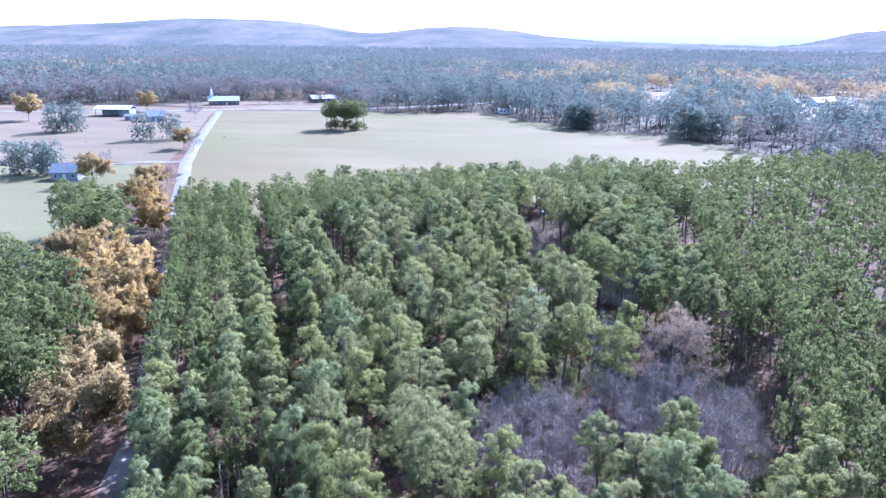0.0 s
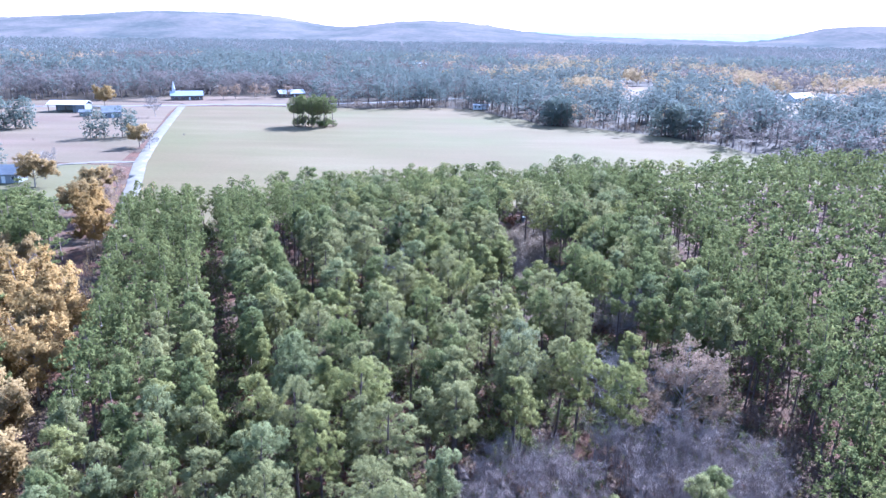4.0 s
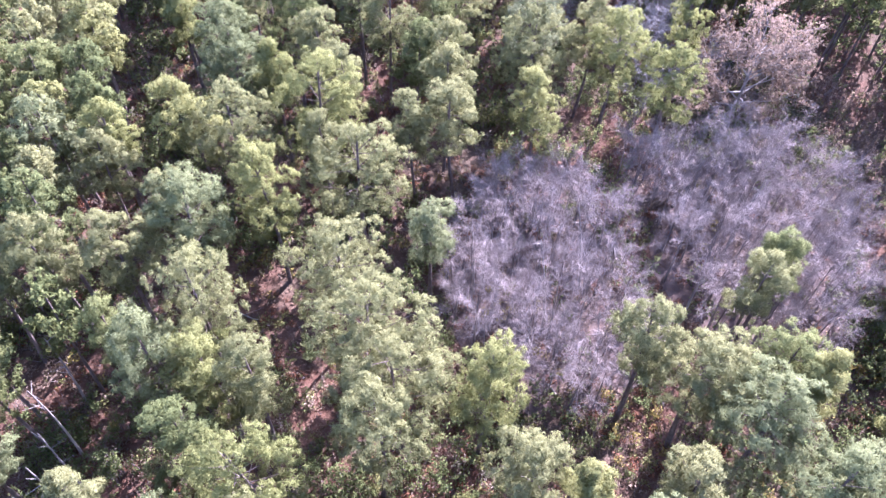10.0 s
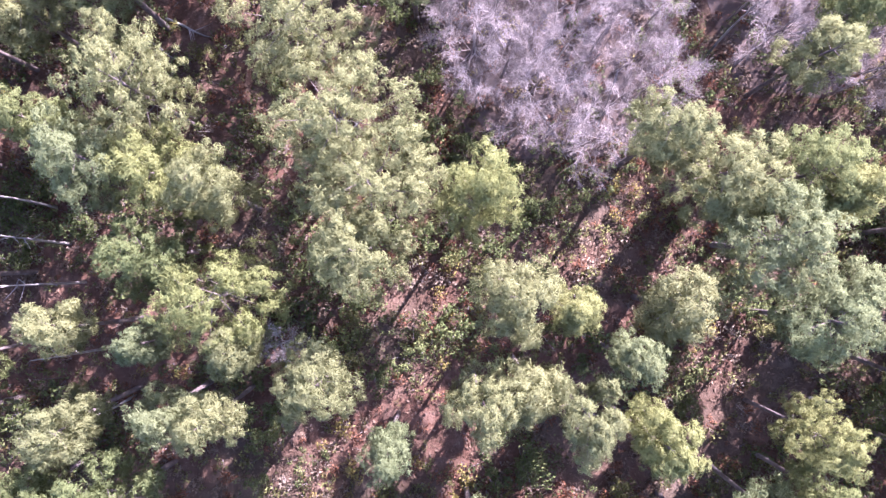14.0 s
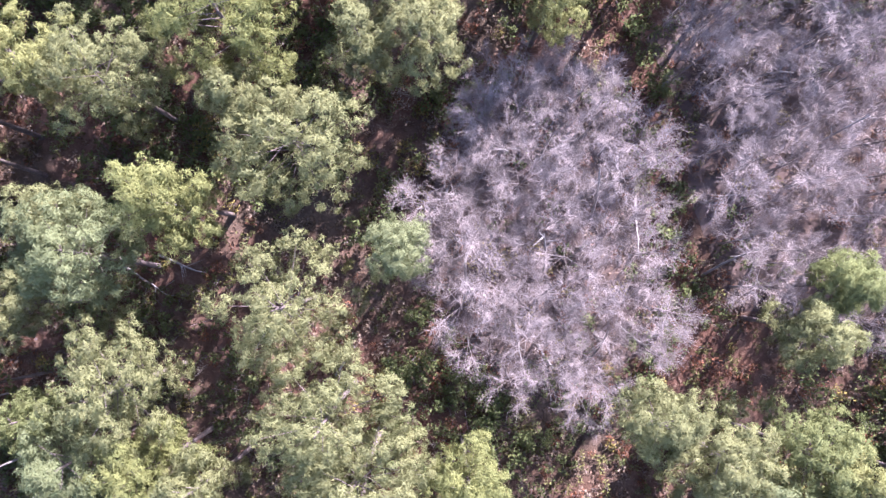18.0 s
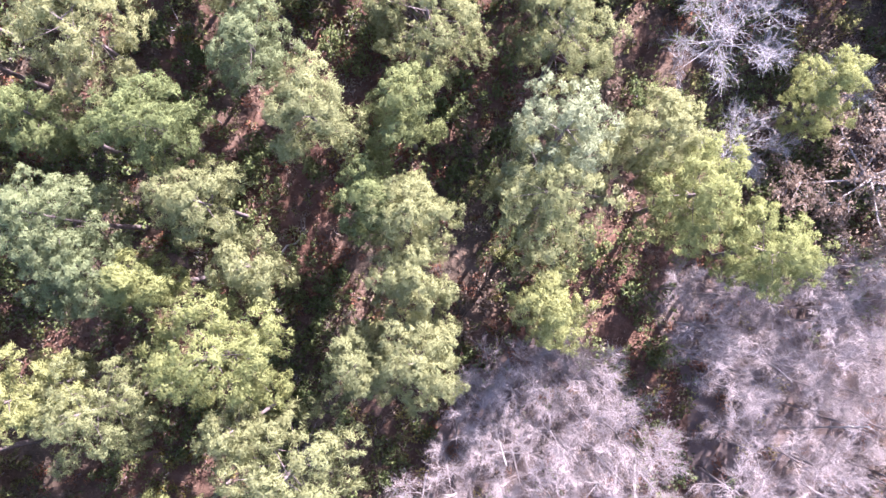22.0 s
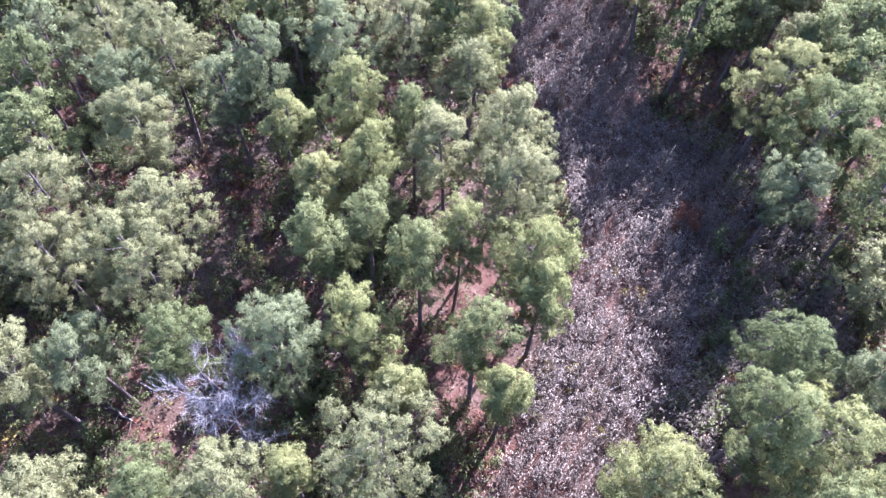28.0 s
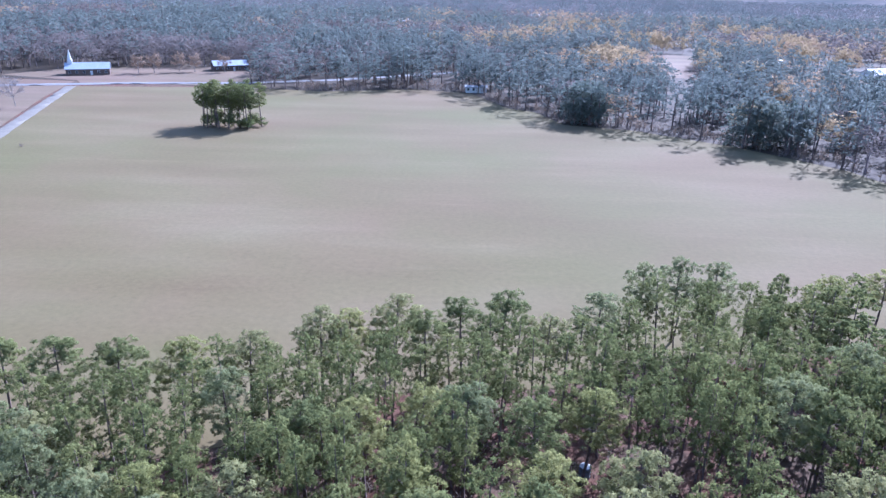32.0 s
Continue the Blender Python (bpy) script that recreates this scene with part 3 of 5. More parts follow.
# ---- hills and far woods ----
def ridge(name, x0, x1, y, tops, depth, mat, seed, label):
    """A wooded ridge: a rounded crest over a long foot, with a ragged canopy line."""
    rng = np.random.default_rng(seed)
    nx, ny = 260, 14
    xs = np.linspace(x0, x1, nx)
    crest = np.interp(np.linspace(0, 1, nx), [t[0] for t in tops], [t[1] for t in tops])
    crest = np.convolve(np.pad(crest, 8, "edge"), np.ones(17) / 17, "valid") + rng.normal(size=nx) * 0.9
    v, f = [], []
    for j in range(ny):
        s = j / (ny - 1)
        prof = math.sin(s * math.pi / 2) ** 1.2
        for i in range(nx):
            wob = noise.noise((xs[i] * 0.004, j * 0.55, seed)) * 0.22 * (1 - s) * s * 4
            v.append((xs[i], y + depth * (s - 1) + rng.normal() * 3, max(-2.0, crest[i] * (prof + wob * 0.5) + rng.normal() * 0.8)))
    for j in range(ny - 1):
        for i in range(nx - 1):
            a = j * nx + i
            f += [(a, a + 1, a + nx + 1), (a, a + nx + 1, a + nx)]
    ob = new(name, tri_mesh(name, v, f, None, [mat], smooth=True))
    return tagged(ob, label, "hill", kind="structure")


WEST = [(-3200, 60), (-2358, 75), (-1940, 86), (-1774, 95), (-1446, 120), (-1206, 121), (-1047, 110), (-941, 115), (-811, 94), (-629, 58), (-499, 59), (-318, 90), (-139, 96), (38, 83), (191, 53), (443, 36), (1100, 22)]
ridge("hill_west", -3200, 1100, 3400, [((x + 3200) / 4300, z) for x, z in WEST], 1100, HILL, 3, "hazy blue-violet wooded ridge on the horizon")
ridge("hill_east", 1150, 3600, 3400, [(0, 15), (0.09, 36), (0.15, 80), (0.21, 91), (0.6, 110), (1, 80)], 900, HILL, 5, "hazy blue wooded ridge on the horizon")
ridge("far_hills", -200, 3800, 4500, [(0, 50), (0.3, 62), (0.5, 66), (0.8, 70), (1, 60)], 600, HILL_FAR, 7, "distant hills in a self-lit pale haze blue")


FOREST_EXCLUDE = [
    [(-420, 395), (-420, 250), (-262, 192), (-260, 90), (-95, 60), (-30, 30), (190, 0), (190, 252), (128, 251), *TREELINE[::-1], (-92, 470), (-104, 522), (-160, 520), (-215, 490), (-215, 470), (-300, 465)],
    [(150, 520), (250, 505), (268, 560), (190, 577)],
    [(120, 610), (190, 600), (185, 660), (125, 665)],
    [(154, 385), (180, 382), (222, 455), (258, 520), (192, 525), (176, 450)],
    [(80, 415), (94, 412), (128, 520), (150, 612), (120, 612), (104, 525)],
    [(-90, 985), (-40, 985), (-40, 1015), (-90, 1015)], [(50, 1200), (150, 1210), (150, 1290), (50, 1280)],
]


def far_places(rng, near, far, spacing, half=0.78, keep=None):
    """Random places in a ring sector ahead of the flight line, outside the open land."""
    out = []
    n = int(half * (far * far - near * near) / (spacing * spacing))
    for _ in range(n):
        d = math.sqrt(rng.uniform(near * near, far * far))
        a = rng.uniform(-half, half)
        x, y = d * math.sin(a), 5 + d * math.cos(a)
        if any(inside(x, y, p) for p in FOREST_EXCLUDE) or (keep and not keep(x, y)):
            continue
        out.append((x, y))
    return out


def patchy(x, y, k=0.006, o=0.0):
    return noise.noise((x * k, y * k, o))


FAR_PINE, FAR_TREE, FAR_PINE_SMALL, FAR_TREE_SMALL = [], [], [], []
for i in range(3):
    t, l, c = pine_arrays(50 + i, 14, 2.3, 12, 5, 7, 0.45, 0.5, 0.3, 0.3, 3, 0.6, 0.5)
    FAR_PINE.append(joined(t, c))
    w, arms, f, c = broadleaf_arrays(70 + i, 12, 3.8, 10, 3, 1, 6, 0.5, 0.36, 0.2, 0.12, sides=3)
    FAR_TREE.append(joined(w, c))
    t, l, c = pine_arrays(80 + i, 14, 2.6, 8, 3, 6, 0.7, 0.8, 0.55, 0.22, 3, 0.75, 0.4)
    FAR_PINE_SMALL.append(joined(t, c))
    w, arms, f, c = broadleaf_arrays(90 + i, 12, 4.2, 8, 2, 1, 5, 0.85, 0.6, 0.2, 0.12, sides=3)
    FAR_TREE_SMALL.append(joined(w, c))


# autumn clusters in the far woods: x, y, radius, trees
CLUSTERS = [(113, 345, 1, 1), (98, 366, 3, 2), (116, 392, 3, 2), (132, 474, 9, 4), (136, 528, 9, 3), (92, 560, 20, 14), (76, 520, 16, 9), (178, 640, 14, 4), (186, 420, 5, 2), (216, 600, 22, 9), (150, 700, 26, 12), (250, 690, 30, 12),
            (262, 470, 16, 6), (300, 600, 34, 12), (80, 760, 36, 14), (232, 378, 9, 3), (20, 640, 30, 7), (250, 840, 50, 16), (120, 900, 50, 14)]


def far_wood(name, near, far, spacing, seed):
    rng = np.random.default_rng(seed)
    pts = far_places(rng, near, far, spacing, keep=lambda x, y: all(math.dist((x, y), (cx * k, cy * k)) > 0.8 * r + 3 for cx, cy, r, n in CLUSTERS for k in (1.0, 0.97)))
    kinds = {"pine": [], "hard": [], "rust": []}
    for x, y in pts:
        s = 1.18 if spacing < 8 else (1.35 if spacing < 14 else 1.6)
        q = patchy(x, y) + rng.normal() * 0.16
        bias = 0.20 if x < 40 else (0.26 if y < 430 else 0.08)
        kind = "pine" if q + bias > 0 else ("rust" if patchy(x, y, 0.012, 5) + rng.normal() * 0.1 > (0.22 if x < 40 else 0.06) else "hard")
        if kind == "rust" and y < 620 and x < 40:
            kind = "hard" if rng.random() < 0.5 else "pine"
        if y < 590 and x < -100 and rng.random() < 0.8:
            kind = "hard"
        if math.dist((x, y), (80, 510)) < 38 and rng.random() < 0.7 or math.dist((x, y), (140, 420)) < 16 and rng.random() < 0.6:
            kind = "rust"
        sc = rng.uniform(0.85, 1.35) * s * (1.12 if spacing < 8 else 1.0)
        kinds[kind].append((x, y, -0.1, sc * 1.22, rng.uniform(0.8, 1.35)))
    for kind, tmpl, mats, label in (("pine", FAR_PINE if spacing < 8 else FAR_PINE_SMALL, [BARK, NEEDLES_HAZED if far < 2000 else HAZE_PINE], "distant pine woods tinted blue-green for haze"),
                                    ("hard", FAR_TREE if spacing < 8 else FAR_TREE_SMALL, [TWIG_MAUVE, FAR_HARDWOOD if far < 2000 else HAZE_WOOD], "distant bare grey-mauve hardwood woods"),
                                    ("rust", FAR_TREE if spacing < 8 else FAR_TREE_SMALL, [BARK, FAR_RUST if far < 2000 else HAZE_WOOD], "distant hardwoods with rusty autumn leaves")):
        if kinds[kind]:
            third = np.array_split(np.array(kinds[kind]), 3)
            vs, fs, ns, ks, n = [], [], [], [], 0
            for t, pl in zip(tmpl, third):
                if len(pl) == 0:
                    continue
                v, f, q = scatter(t[:3], pl, rng)
                vs.append(v), fs.append(f + n), ns.append(q), ks.append(np.tile(t[3], len(pl)))
                n += len(v)
            nm = {"pine": "pine_woods", "hard": "bare_woods", "rust": "autumn_woods"}[kind]
            tagged(new(nm, tri_mesh(nm, np.concatenate(vs), np.concatenate(fs), np.concatenate(ns), mats, np.concatenate(ks))), label, "woods", kind="stuff")


far_wood("woods", 230, 620, 7.4, 11)
far_wood("woods", 620, 1150, 12.0, 12)
# crowns of this outermost ring carry the self-lit haze colours
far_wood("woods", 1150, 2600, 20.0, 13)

# ---- rounded autumn hardwoods that stand out of the far woods, singly and in clusters ----
AUTUMN = []
for i in range(3):
    w, arms, f, c = broadleaf_arrays(95 + i, 12, 4.6, 12, 4, 1, 9, 0.6, 0.42, 0.2, 0.12, sides=3)
    AUTUMN.append(joined(w, c))
rng = np.random.default_rng(19)
for i in range(3):
    pl = [(cx + rng.normal() * r * 0.6, cy + rng.normal() * r * 0.6, -0.1, rng.uniform(1.25, 1.7), rng.uniform(0.9, 1.3)) for cx, cy, r, n in CLUSTERS for k in range(n) if (k + cx) % 3 == i]
    v, f, q = scatter(AUTUMN[i][:3], np.array(pl), rng)
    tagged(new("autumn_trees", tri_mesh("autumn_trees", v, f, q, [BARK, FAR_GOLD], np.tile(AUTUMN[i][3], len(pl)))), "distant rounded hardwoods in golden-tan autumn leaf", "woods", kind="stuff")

# ---- plantation pines: the nearest stand one by one ----
PINES = []


def pine_model(seed, h, r, mat=NEEDLES, label="tall plantation pine with an open tufted green crown", base=0.50, fine=True):
    limbs = int(9 + 6.5 * r)
    t, l, c = pine_arrays(seed, h, r, limbs, base=base) if fine else pine_arrays(seed, h, r, limbs, 16, 26, 0.26, 0.29, 0.07, base, 5, 0.44)
    ob = thing("pine_tree", Matrix.Identity(4), label, "pine tree", "plantation pines")
    part("trunk", tri_mesh("trunk", *t, [BARK], smooth=True), None, ob)
    tagged(part("branchwork", tri_mesh("branchwork", *l, [BARK]), None, ob), kind="stuff")
    tagged(part("crown", tri_mesh("crown", *c, [mat]), None, ob), kind="stuff")
    return ob


# crown hues: pale, yellow-green, deep green, blue-green
HUES = {"p": (NEEDLES, "tall plantation pine with a pale tufted green crown"), "y": (NEEDLES_YELLOW, "tall plantation pine with a bright yellow-green crown"),
        "g": (NEEDLES_DEEP, "tall plantation pine with a deep green crown"), "b": (NEEDLES_BLUE, "tall plantation pine with a blue-green crown")}
SHAPES = ((12.4, 1.0, 0.58), (12.7, 1.4, 0.55), (12.9, 1.8, 0.53), (13.2, 2.2, 0.51), (13.4, 2.6, 0.49), (13.7, 3.1, 0.48))
MODELS = {}
for fine in (True, False):
    for k, hue in enumerate(HUES):
        for i, (h, r, base) in enumerate(SHAPES):
            if fine or i in (1, 2, 3):
                MODELS.setdefault((hue, fine), []).append((r, pine_model(20 + 7 * k + 40 * i + (0 if fine else 400), h, r, *HUES[hue], base, fine)))
USED = set()
tree_rng = random.Random(5)


def tall(x, y):
    """Pines stand lower towards the pasture."""
    return 0.86 if y > line_x(x, [(b, a) for a, b in EDGE]) - 22 else 1.0


def place_pine(x, y, r, hue):
    """A pine whose crown reaches r out from the trunk."""
    under = abs(x - 3) < 24 and 44 < y < 150
    mr, model = min(MODELS[hue, under], key=lambda k: abs(1.05 * k[0] + 0.55 - r) + tree_rng.uniform(0, 0.25))
    s = min(1.25, max(0.75, r / (1.05 * mr + 0.55)))
    m = pose(x, y, 0, tree_rng.gauss(0, 1.2), tree_rng.gauss(0, 1.2), tree_rng.uniform(0, 360)) @ Matrix.Diagonal((s * tree_rng.uniform(0.88, 1.15), s * tree_rng.uniform(0.88, 1.15), tree_rng.uniform(0.88, 1.05) * tall(x, y), 1))
    PINES.append((x, y))
    if model not in USED:
        USED.add(model)
        model.matrix_world = m
    else:
        copy_thing(model, m).matrix_basis = m


WHITE_TREES = ((18.3, 99.2), (19.0, 93.3), (21.5, 103), (-9, 124.4), (24.1, 116.2))


def plant_pines(rows):
    for x, y, r, hue in rows:
        if any(math.dist((x, y), p) < 2.0 for p in WHITE_TREES):
            continue
        place_pine(x, y, 1.22 * r + 0.1 if y < 128 else 1.38 * r + 0.15, hue)


plant_pines([(1.1, 48.3, 1.0, "b"), (-14.1, 49.2, 1.6, "p"), (13.1, 49.5, 1.5, "y"), (-7.3, 49.7, 1.5, "p"), (-9.8, 49.8, 1.2, "b"), (5.4, 50.9, 1.7, "p"), (10.1, 51.1, 1.8, "p"), (-2.3, 51.5, 2.1, "p"), (7.6, 51.9, 1.4, "p"), (-6.6, 52.8, 1.2, "p"), (-10.6, 52.9, 0.9, "b"), (12.4, 53.1, 1.0, "b"), (-13.9, 53.3, 1.2, "p"), (21.1, 55.2, 1.8, "b"), (-6.9, 55.3, 2.4, "y"), (9.3, 55.5, 1.1, "y"), (14.7, 55.7, 1.7, "p"), (6.8, 55.9, 1.9, "p"), (22.9, 56.8, 1.3, "b"), (-10.6, 57.4, 1.9, "g"), (-1.0, 57.9, 2.2, "p"), (19.1, 59.0, 2.5, "b"), (-7.5, 59.9, 1.5, "p"), (4.6, 60.7, 1.9, "y"), (-9.9, 60.9, 2.0, "y"), (-0.1, 61.0, 2.8, "p"), (-13.5, 61.4, 1.9, "b"), (22.4, 61.8, 1.3, "y"), (16.5, 61.8, 2.3, "p"), (20.0, 61.9, 2.3, "g")])
plant_pines([(-16.1, 62.8, 1.4, "g"), (13.5, 63.5, 1.6, "p"), (-1.7, 63.7, 3.2, "p"), (-11.6, 64.7, 2.8, "p"), (21.0, 68.0, 1.6, "p"), (-17.0, 68.1, 1.8, "p"), (-4.1, 68.6, 3.0, "p"), (22.6, 69.8, 1.4, "g"), (-13.3, 70.2, 2.4, "b"), (-14.5, 72.3, 2.2, "p"), (-9.2, 73.4, 2.0, "y"), (-3.9, 76.3, 2.8, "p"), (-6.5, 78.0, 1.5, "p"), (-12.7, 78.9, 2.9, "p"), (-15.6, 79.8, 1.9, "y"), (-0.5, 81.7, 1.7, "p"), (2.6, 81.7, 2.4, "p"), (-7.2, 82.0, 2.7, "y"), (8.2, 83.9, 1.8, "y"), (1.6, 85.0, 1.9, "p"), (-10.9, 85.2, 1.3, "y"), (-13.8, 85.3, 2.1, "b"), (-5.8, 85.9, 1.7, "p"), (18.9, 87.0, 2.2, "y"), (-14.7, 88.1, 2.3, "b"), (1.9, 88.4, 2.3, "p"), (-8.5, 88.8, 1.9, "p"), (-1.0, 88.9, 1.8, "g"), (8.1, 89.1, 3.2, "p"), (14.5, 89.5, 2.2, "y")])
plant_pines([(-10.9, 91.9, 2.3, "g"), (-15.9, 92.3, 1.6, "g"), (12.9, 92.6, 2.2, "p"), (-3.4, 93.1, 2.0, "p"), (1.3, 93.2, 1.9, "g"), (21.6, 94.6, 1.8, "y"), (-5.9, 95.9, 1.8, "b"), (-14.0, 96.6, 2.6, "p"), (8.6, 97.3, 2.5, "p"), (1.9, 97.7, 2.6, "p"), (-6.6, 100.4, 2.7, "p"), (8.6, 100.5, 1.2, "p"), (-16.5, 100.8, 1.4, "y"), (1.3, 101.9, 2.4, "p"), (-13.1, 102.2, 1.8, "y"), (14.9, 103.9, 2.5, "p"), (-2.2, 104.2, 2.0, "g"), (-9.0, 104.4, 1.7, "g"), (12.0, 104.7, 1.6, "g"), (-16.1, 104.8, 1.3, "g"), (8.0, 104.9, 1.7, "y"), (4.9, 105.4, 1.2, "g"), (-7.3, 106.2, 2.0, "y"), (-11.1, 106.3, 1.3, "p"), (15.8, 106.6, 2.4, "p"), (-8.6, 108.2, 2.3, "p"), (4.3, 108.5, 1.7, "p"), (-2.3, 109.9, 2.2, "y"), (6.1, 110.1, 2.8, "p"), (16.9, 110.7, 1.9, "y")])
plant_pines([(13.2, 111.1, 2.1, "p"), (-13.1, 111.2, 1.2, "y"), (23.3, 112.2, 1.5, "g"), (-8.8, 112.4, 1.9, "y"), (-15.6, 114.9, 2.0, "b"), (2.8, 114.9, 2.2, "y"), (-6.2, 114.9, 1.9, "p"), (-3.2, 115.0, 1.4, "y"), (10.8, 115.5, 1.5, "g"), (15.8, 115.9, 1.5, "g"), (-15.7, 118.2, 2.6, "p"), (21.0, 118.4, 2.3, "g"), (-10.8, 118.9, 2.1, "g"), (-8.0, 119.3, 2.1, "p"), (-4.7, 119.9, 1.3, "y"), (13.0, 120.6, 2.3, "y"), (0.4, 120.8, 2.9, "p"), (21.5, 122.2, 2.8, "y"), (18.0, 122.7, 2.3, "g"), (-9.7, 124.3, 1.7, "b"), (6.1, 124.6, 1.2, "y"), (-18.8, 124.7, 1.9, "p"), (0.2, 125.0, 1.3, "y"), (25.2, 125.9, 1.7, "b"), (-15.9, 126.1, 1.8, "b"), (21.1, 126.5, 2.1, "g"), (-5.5, 126.5, 2.2, "b"), (-10.6, 126.7, 1.9, "g"), (4.6, 126.9, 2.0, "g"), (-1.4, 127.0, 1.9, "y")])
plant_pines([(8.3, 129.9, 1.5, "y"), (-13.7, 131.4, 2.3, "p"), (1.4, 131.4, 1.4, "g"), (-19.2, 131.6, 2.1, "p"), (8.1, 132.3, 1.9, "y"), (-4.2, 132.7, 1.4, "g"), (3.5, 132.9, 1.5, "y"), (-1.9, 134.2, 1.7, "g"), (-19.6, 134.9, 2.2, "p"), (-14.3, 135.0, 2.0, "p"), (7.7, 136.9, 2.0, "p"), (-4.7, 136.9, 1.4, "y"), (23.6, 137.7, 1.5, "b"), (-1.9, 138.6, 1.7, "y"), (2.8, 138.8, 1.7, "p"), (-21.6, 139.3, 1.8, "g"), (-15.7, 139.9, 1.7, "p"), (6.5, 140.2, 1.9, "p"), (25.7, 140.8, 2.4, "g"), (-6.9, 141.5, 1.5, "y"), (0.7, 141.7, 1.4, "g"), (28.6, 142.7, 1.8, "g"), (-17.8, 143.0, 1.9, "b"), (-23.1, 143.3, 1.6, "g"), (-3.3, 143.9, 1.8, "y"), (-11.4, 144.1, 1.6, "b"), (4.8, 144.7, 1.9, "p"), (-8.8, 145.2, 1.6, "b"), (24.8, 145.8, 2.2, "y"), (-15.7, 145.9, 2.0, "p")])
plant_pines([(-19.3, 147.3, 2.2, "p"), (-24.1, 147.7, 2.0, "b"), (4.5, 148.2, 1.7, "y"), (-4.4, 148.4, 2.2, "b"), (0.0, 149.1, 2.2, "p"), (4.4, 151.4, 2.3, "g"), (-0.7, 152.2, 2.2, "p"), (-8.6, 152.3, 1.8, "g"), (-6.1, 153.0, 2.0, "p"), (-21.2, 153.9, 1.8, "g"), (1.9, 154.5, 1.9, "y"), (21.8, 155.0, 2.1, "g"), (27.6, 155.9, 3.0, "p"), (18.2, 157.4, 2.3, "y"), (-16.3, 158.4, 1.6, "g"), (-28.0, 159.0, 2.3, "y"), (-8.5, 159.5, 2.3, "y"), (-0.5, 161.3, 2.0, "p"), (-3.9, 161.8, 2.1, "p"), (22.2, 161.9, 2.3, "p"), (-13.1, 162.6, 2.1, "g"), (-17.5, 162.7, 2.3, "g"), (-21.4, 162.9, 1.6, "y"), (-9.5, 164.3, 2.2, "p"), (4.2, 165.1, 2.2, "b"), (-1.9, 165.3, 2.3, "g"), (-5.9, 165.8, 2.3, "y"), (-17.6, 166.9, 1.9, "b"), (-27.7, 167.0, 1.9, "g"), (14.8, 168.1, 3.0, "p")])
plant_pines([(0.9, 168.8, 2.0, "g"), (-23.3, 168.9, 1.9, "b"), (33.6, 169.0, 2.3, "b"), (-31.7, 169.2, 2.4, "b"), (24.3, 169.5, 2.5, "g"), (-19.5, 170.2, 2.3, "y"), (-4.9, 171.0, 1.7, "g"), (8.9, 171.0, 2.0, "g"), (-12.6, 171.3, 2.4, "p"), (-24.5, 172.4, 2.3, "p"), (32.8, 172.5, 2.6, "p"), (-0.2, 173.0, 2.0, "y"), (9.1, 174.9, 2.3, "y"), (17.1, 175.1, 2.5, "p"), (-30.4, 175.7, 2.5, "b"), (-32.3, 180.2, 2.3, "p"), (-37.0, 181.0, 2.3, "b"), (9.6, 182.5, 2.3, "g"), (-5.0, 182.7, 2.3, "y"), (-10.6, 183.5, 2.3, "g"), (35.5, 183.8, 2.3, "g"), (32.3, 185.8, 2.3, "b"), (14.9, 186.0, 2.3, "y"), (0.3, 186.3, 2.3, "y"), (4.3, 186.5, 2.3, "b"), (-18.2, 187.6, 2.3, "b"), (-36.1, 190.3, 2.3, "g"), (-43.2, 192.5, 2.3, "g"), (-31.2, 193.2, 2.3, "g"), (-25.8, 193.5, 2.3, "y")])
plant_pines([(42.7, 193.6, 2.3, "b"), (-18.8, 195.3, 2.3, "p"), (-12.1, 200.2, 2.3, "p"), (-0.3, 200.9, 2.3, "g"), (-9.0, 201.9, 2.3, "y"), (13.1, 203.3, 2.3, "p"), (3.7, 204.4, 2.3, "g"), (-4.3, 205.5, 2.3, "p"), (8.5, 206.3, 2.3, "g"), (19.7, 207.1, 2.3, "b"), (48.9, 214.5, 2.3, "y"), (26.8, 214.9, 2.3, "b"), (31.8, 217.2, 2.3, "b"), (37.2, 217.6, 2.3, "b"), (59.2, 219.1, 2.3, "y")])

# tall pines east of the brush lane, whose shade falls across it
plant_pines([(24.5, 153, 1.9, "g"), (28, 155.5, 2.1, "p"), (30.5, 150.5, 2.0, "g"), (33.5, 146, 2.2, "b"), (29, 146, 1.8, "g"), (32, 159, 2.2, "y"), (26, 161, 2.0, "p"), (36, 153, 2.2, "g"), (33, 139.5, 2.0, "b"), (31.5, 134, 1.9, "g"), (27.5, 131, 1.9, "p"), (29, 137, 2.0, "g"), (36, 143, 2.1, "g"), (35, 134, 2.0, "p"), (24, 157.8, 1.9, "g"), (29.5, 161.5, 1.9, "b"), (33.2, 153.5, 1.9, "g")])


def crowded(x, y, gap):
    return any((x - a) ** 2 + (y - b) ** 2 < gap * gap for a, b in PINES)


def open_ground(x, y):
    if any(math.dist((x, y), p) < 3.8 for p in WHITE_TREES):
        return True
    return in_thicket(x, y) or inside(x, y, BRUSH_LANE) or any(inside(x, y, p) for p in FLOOR_GAPS)


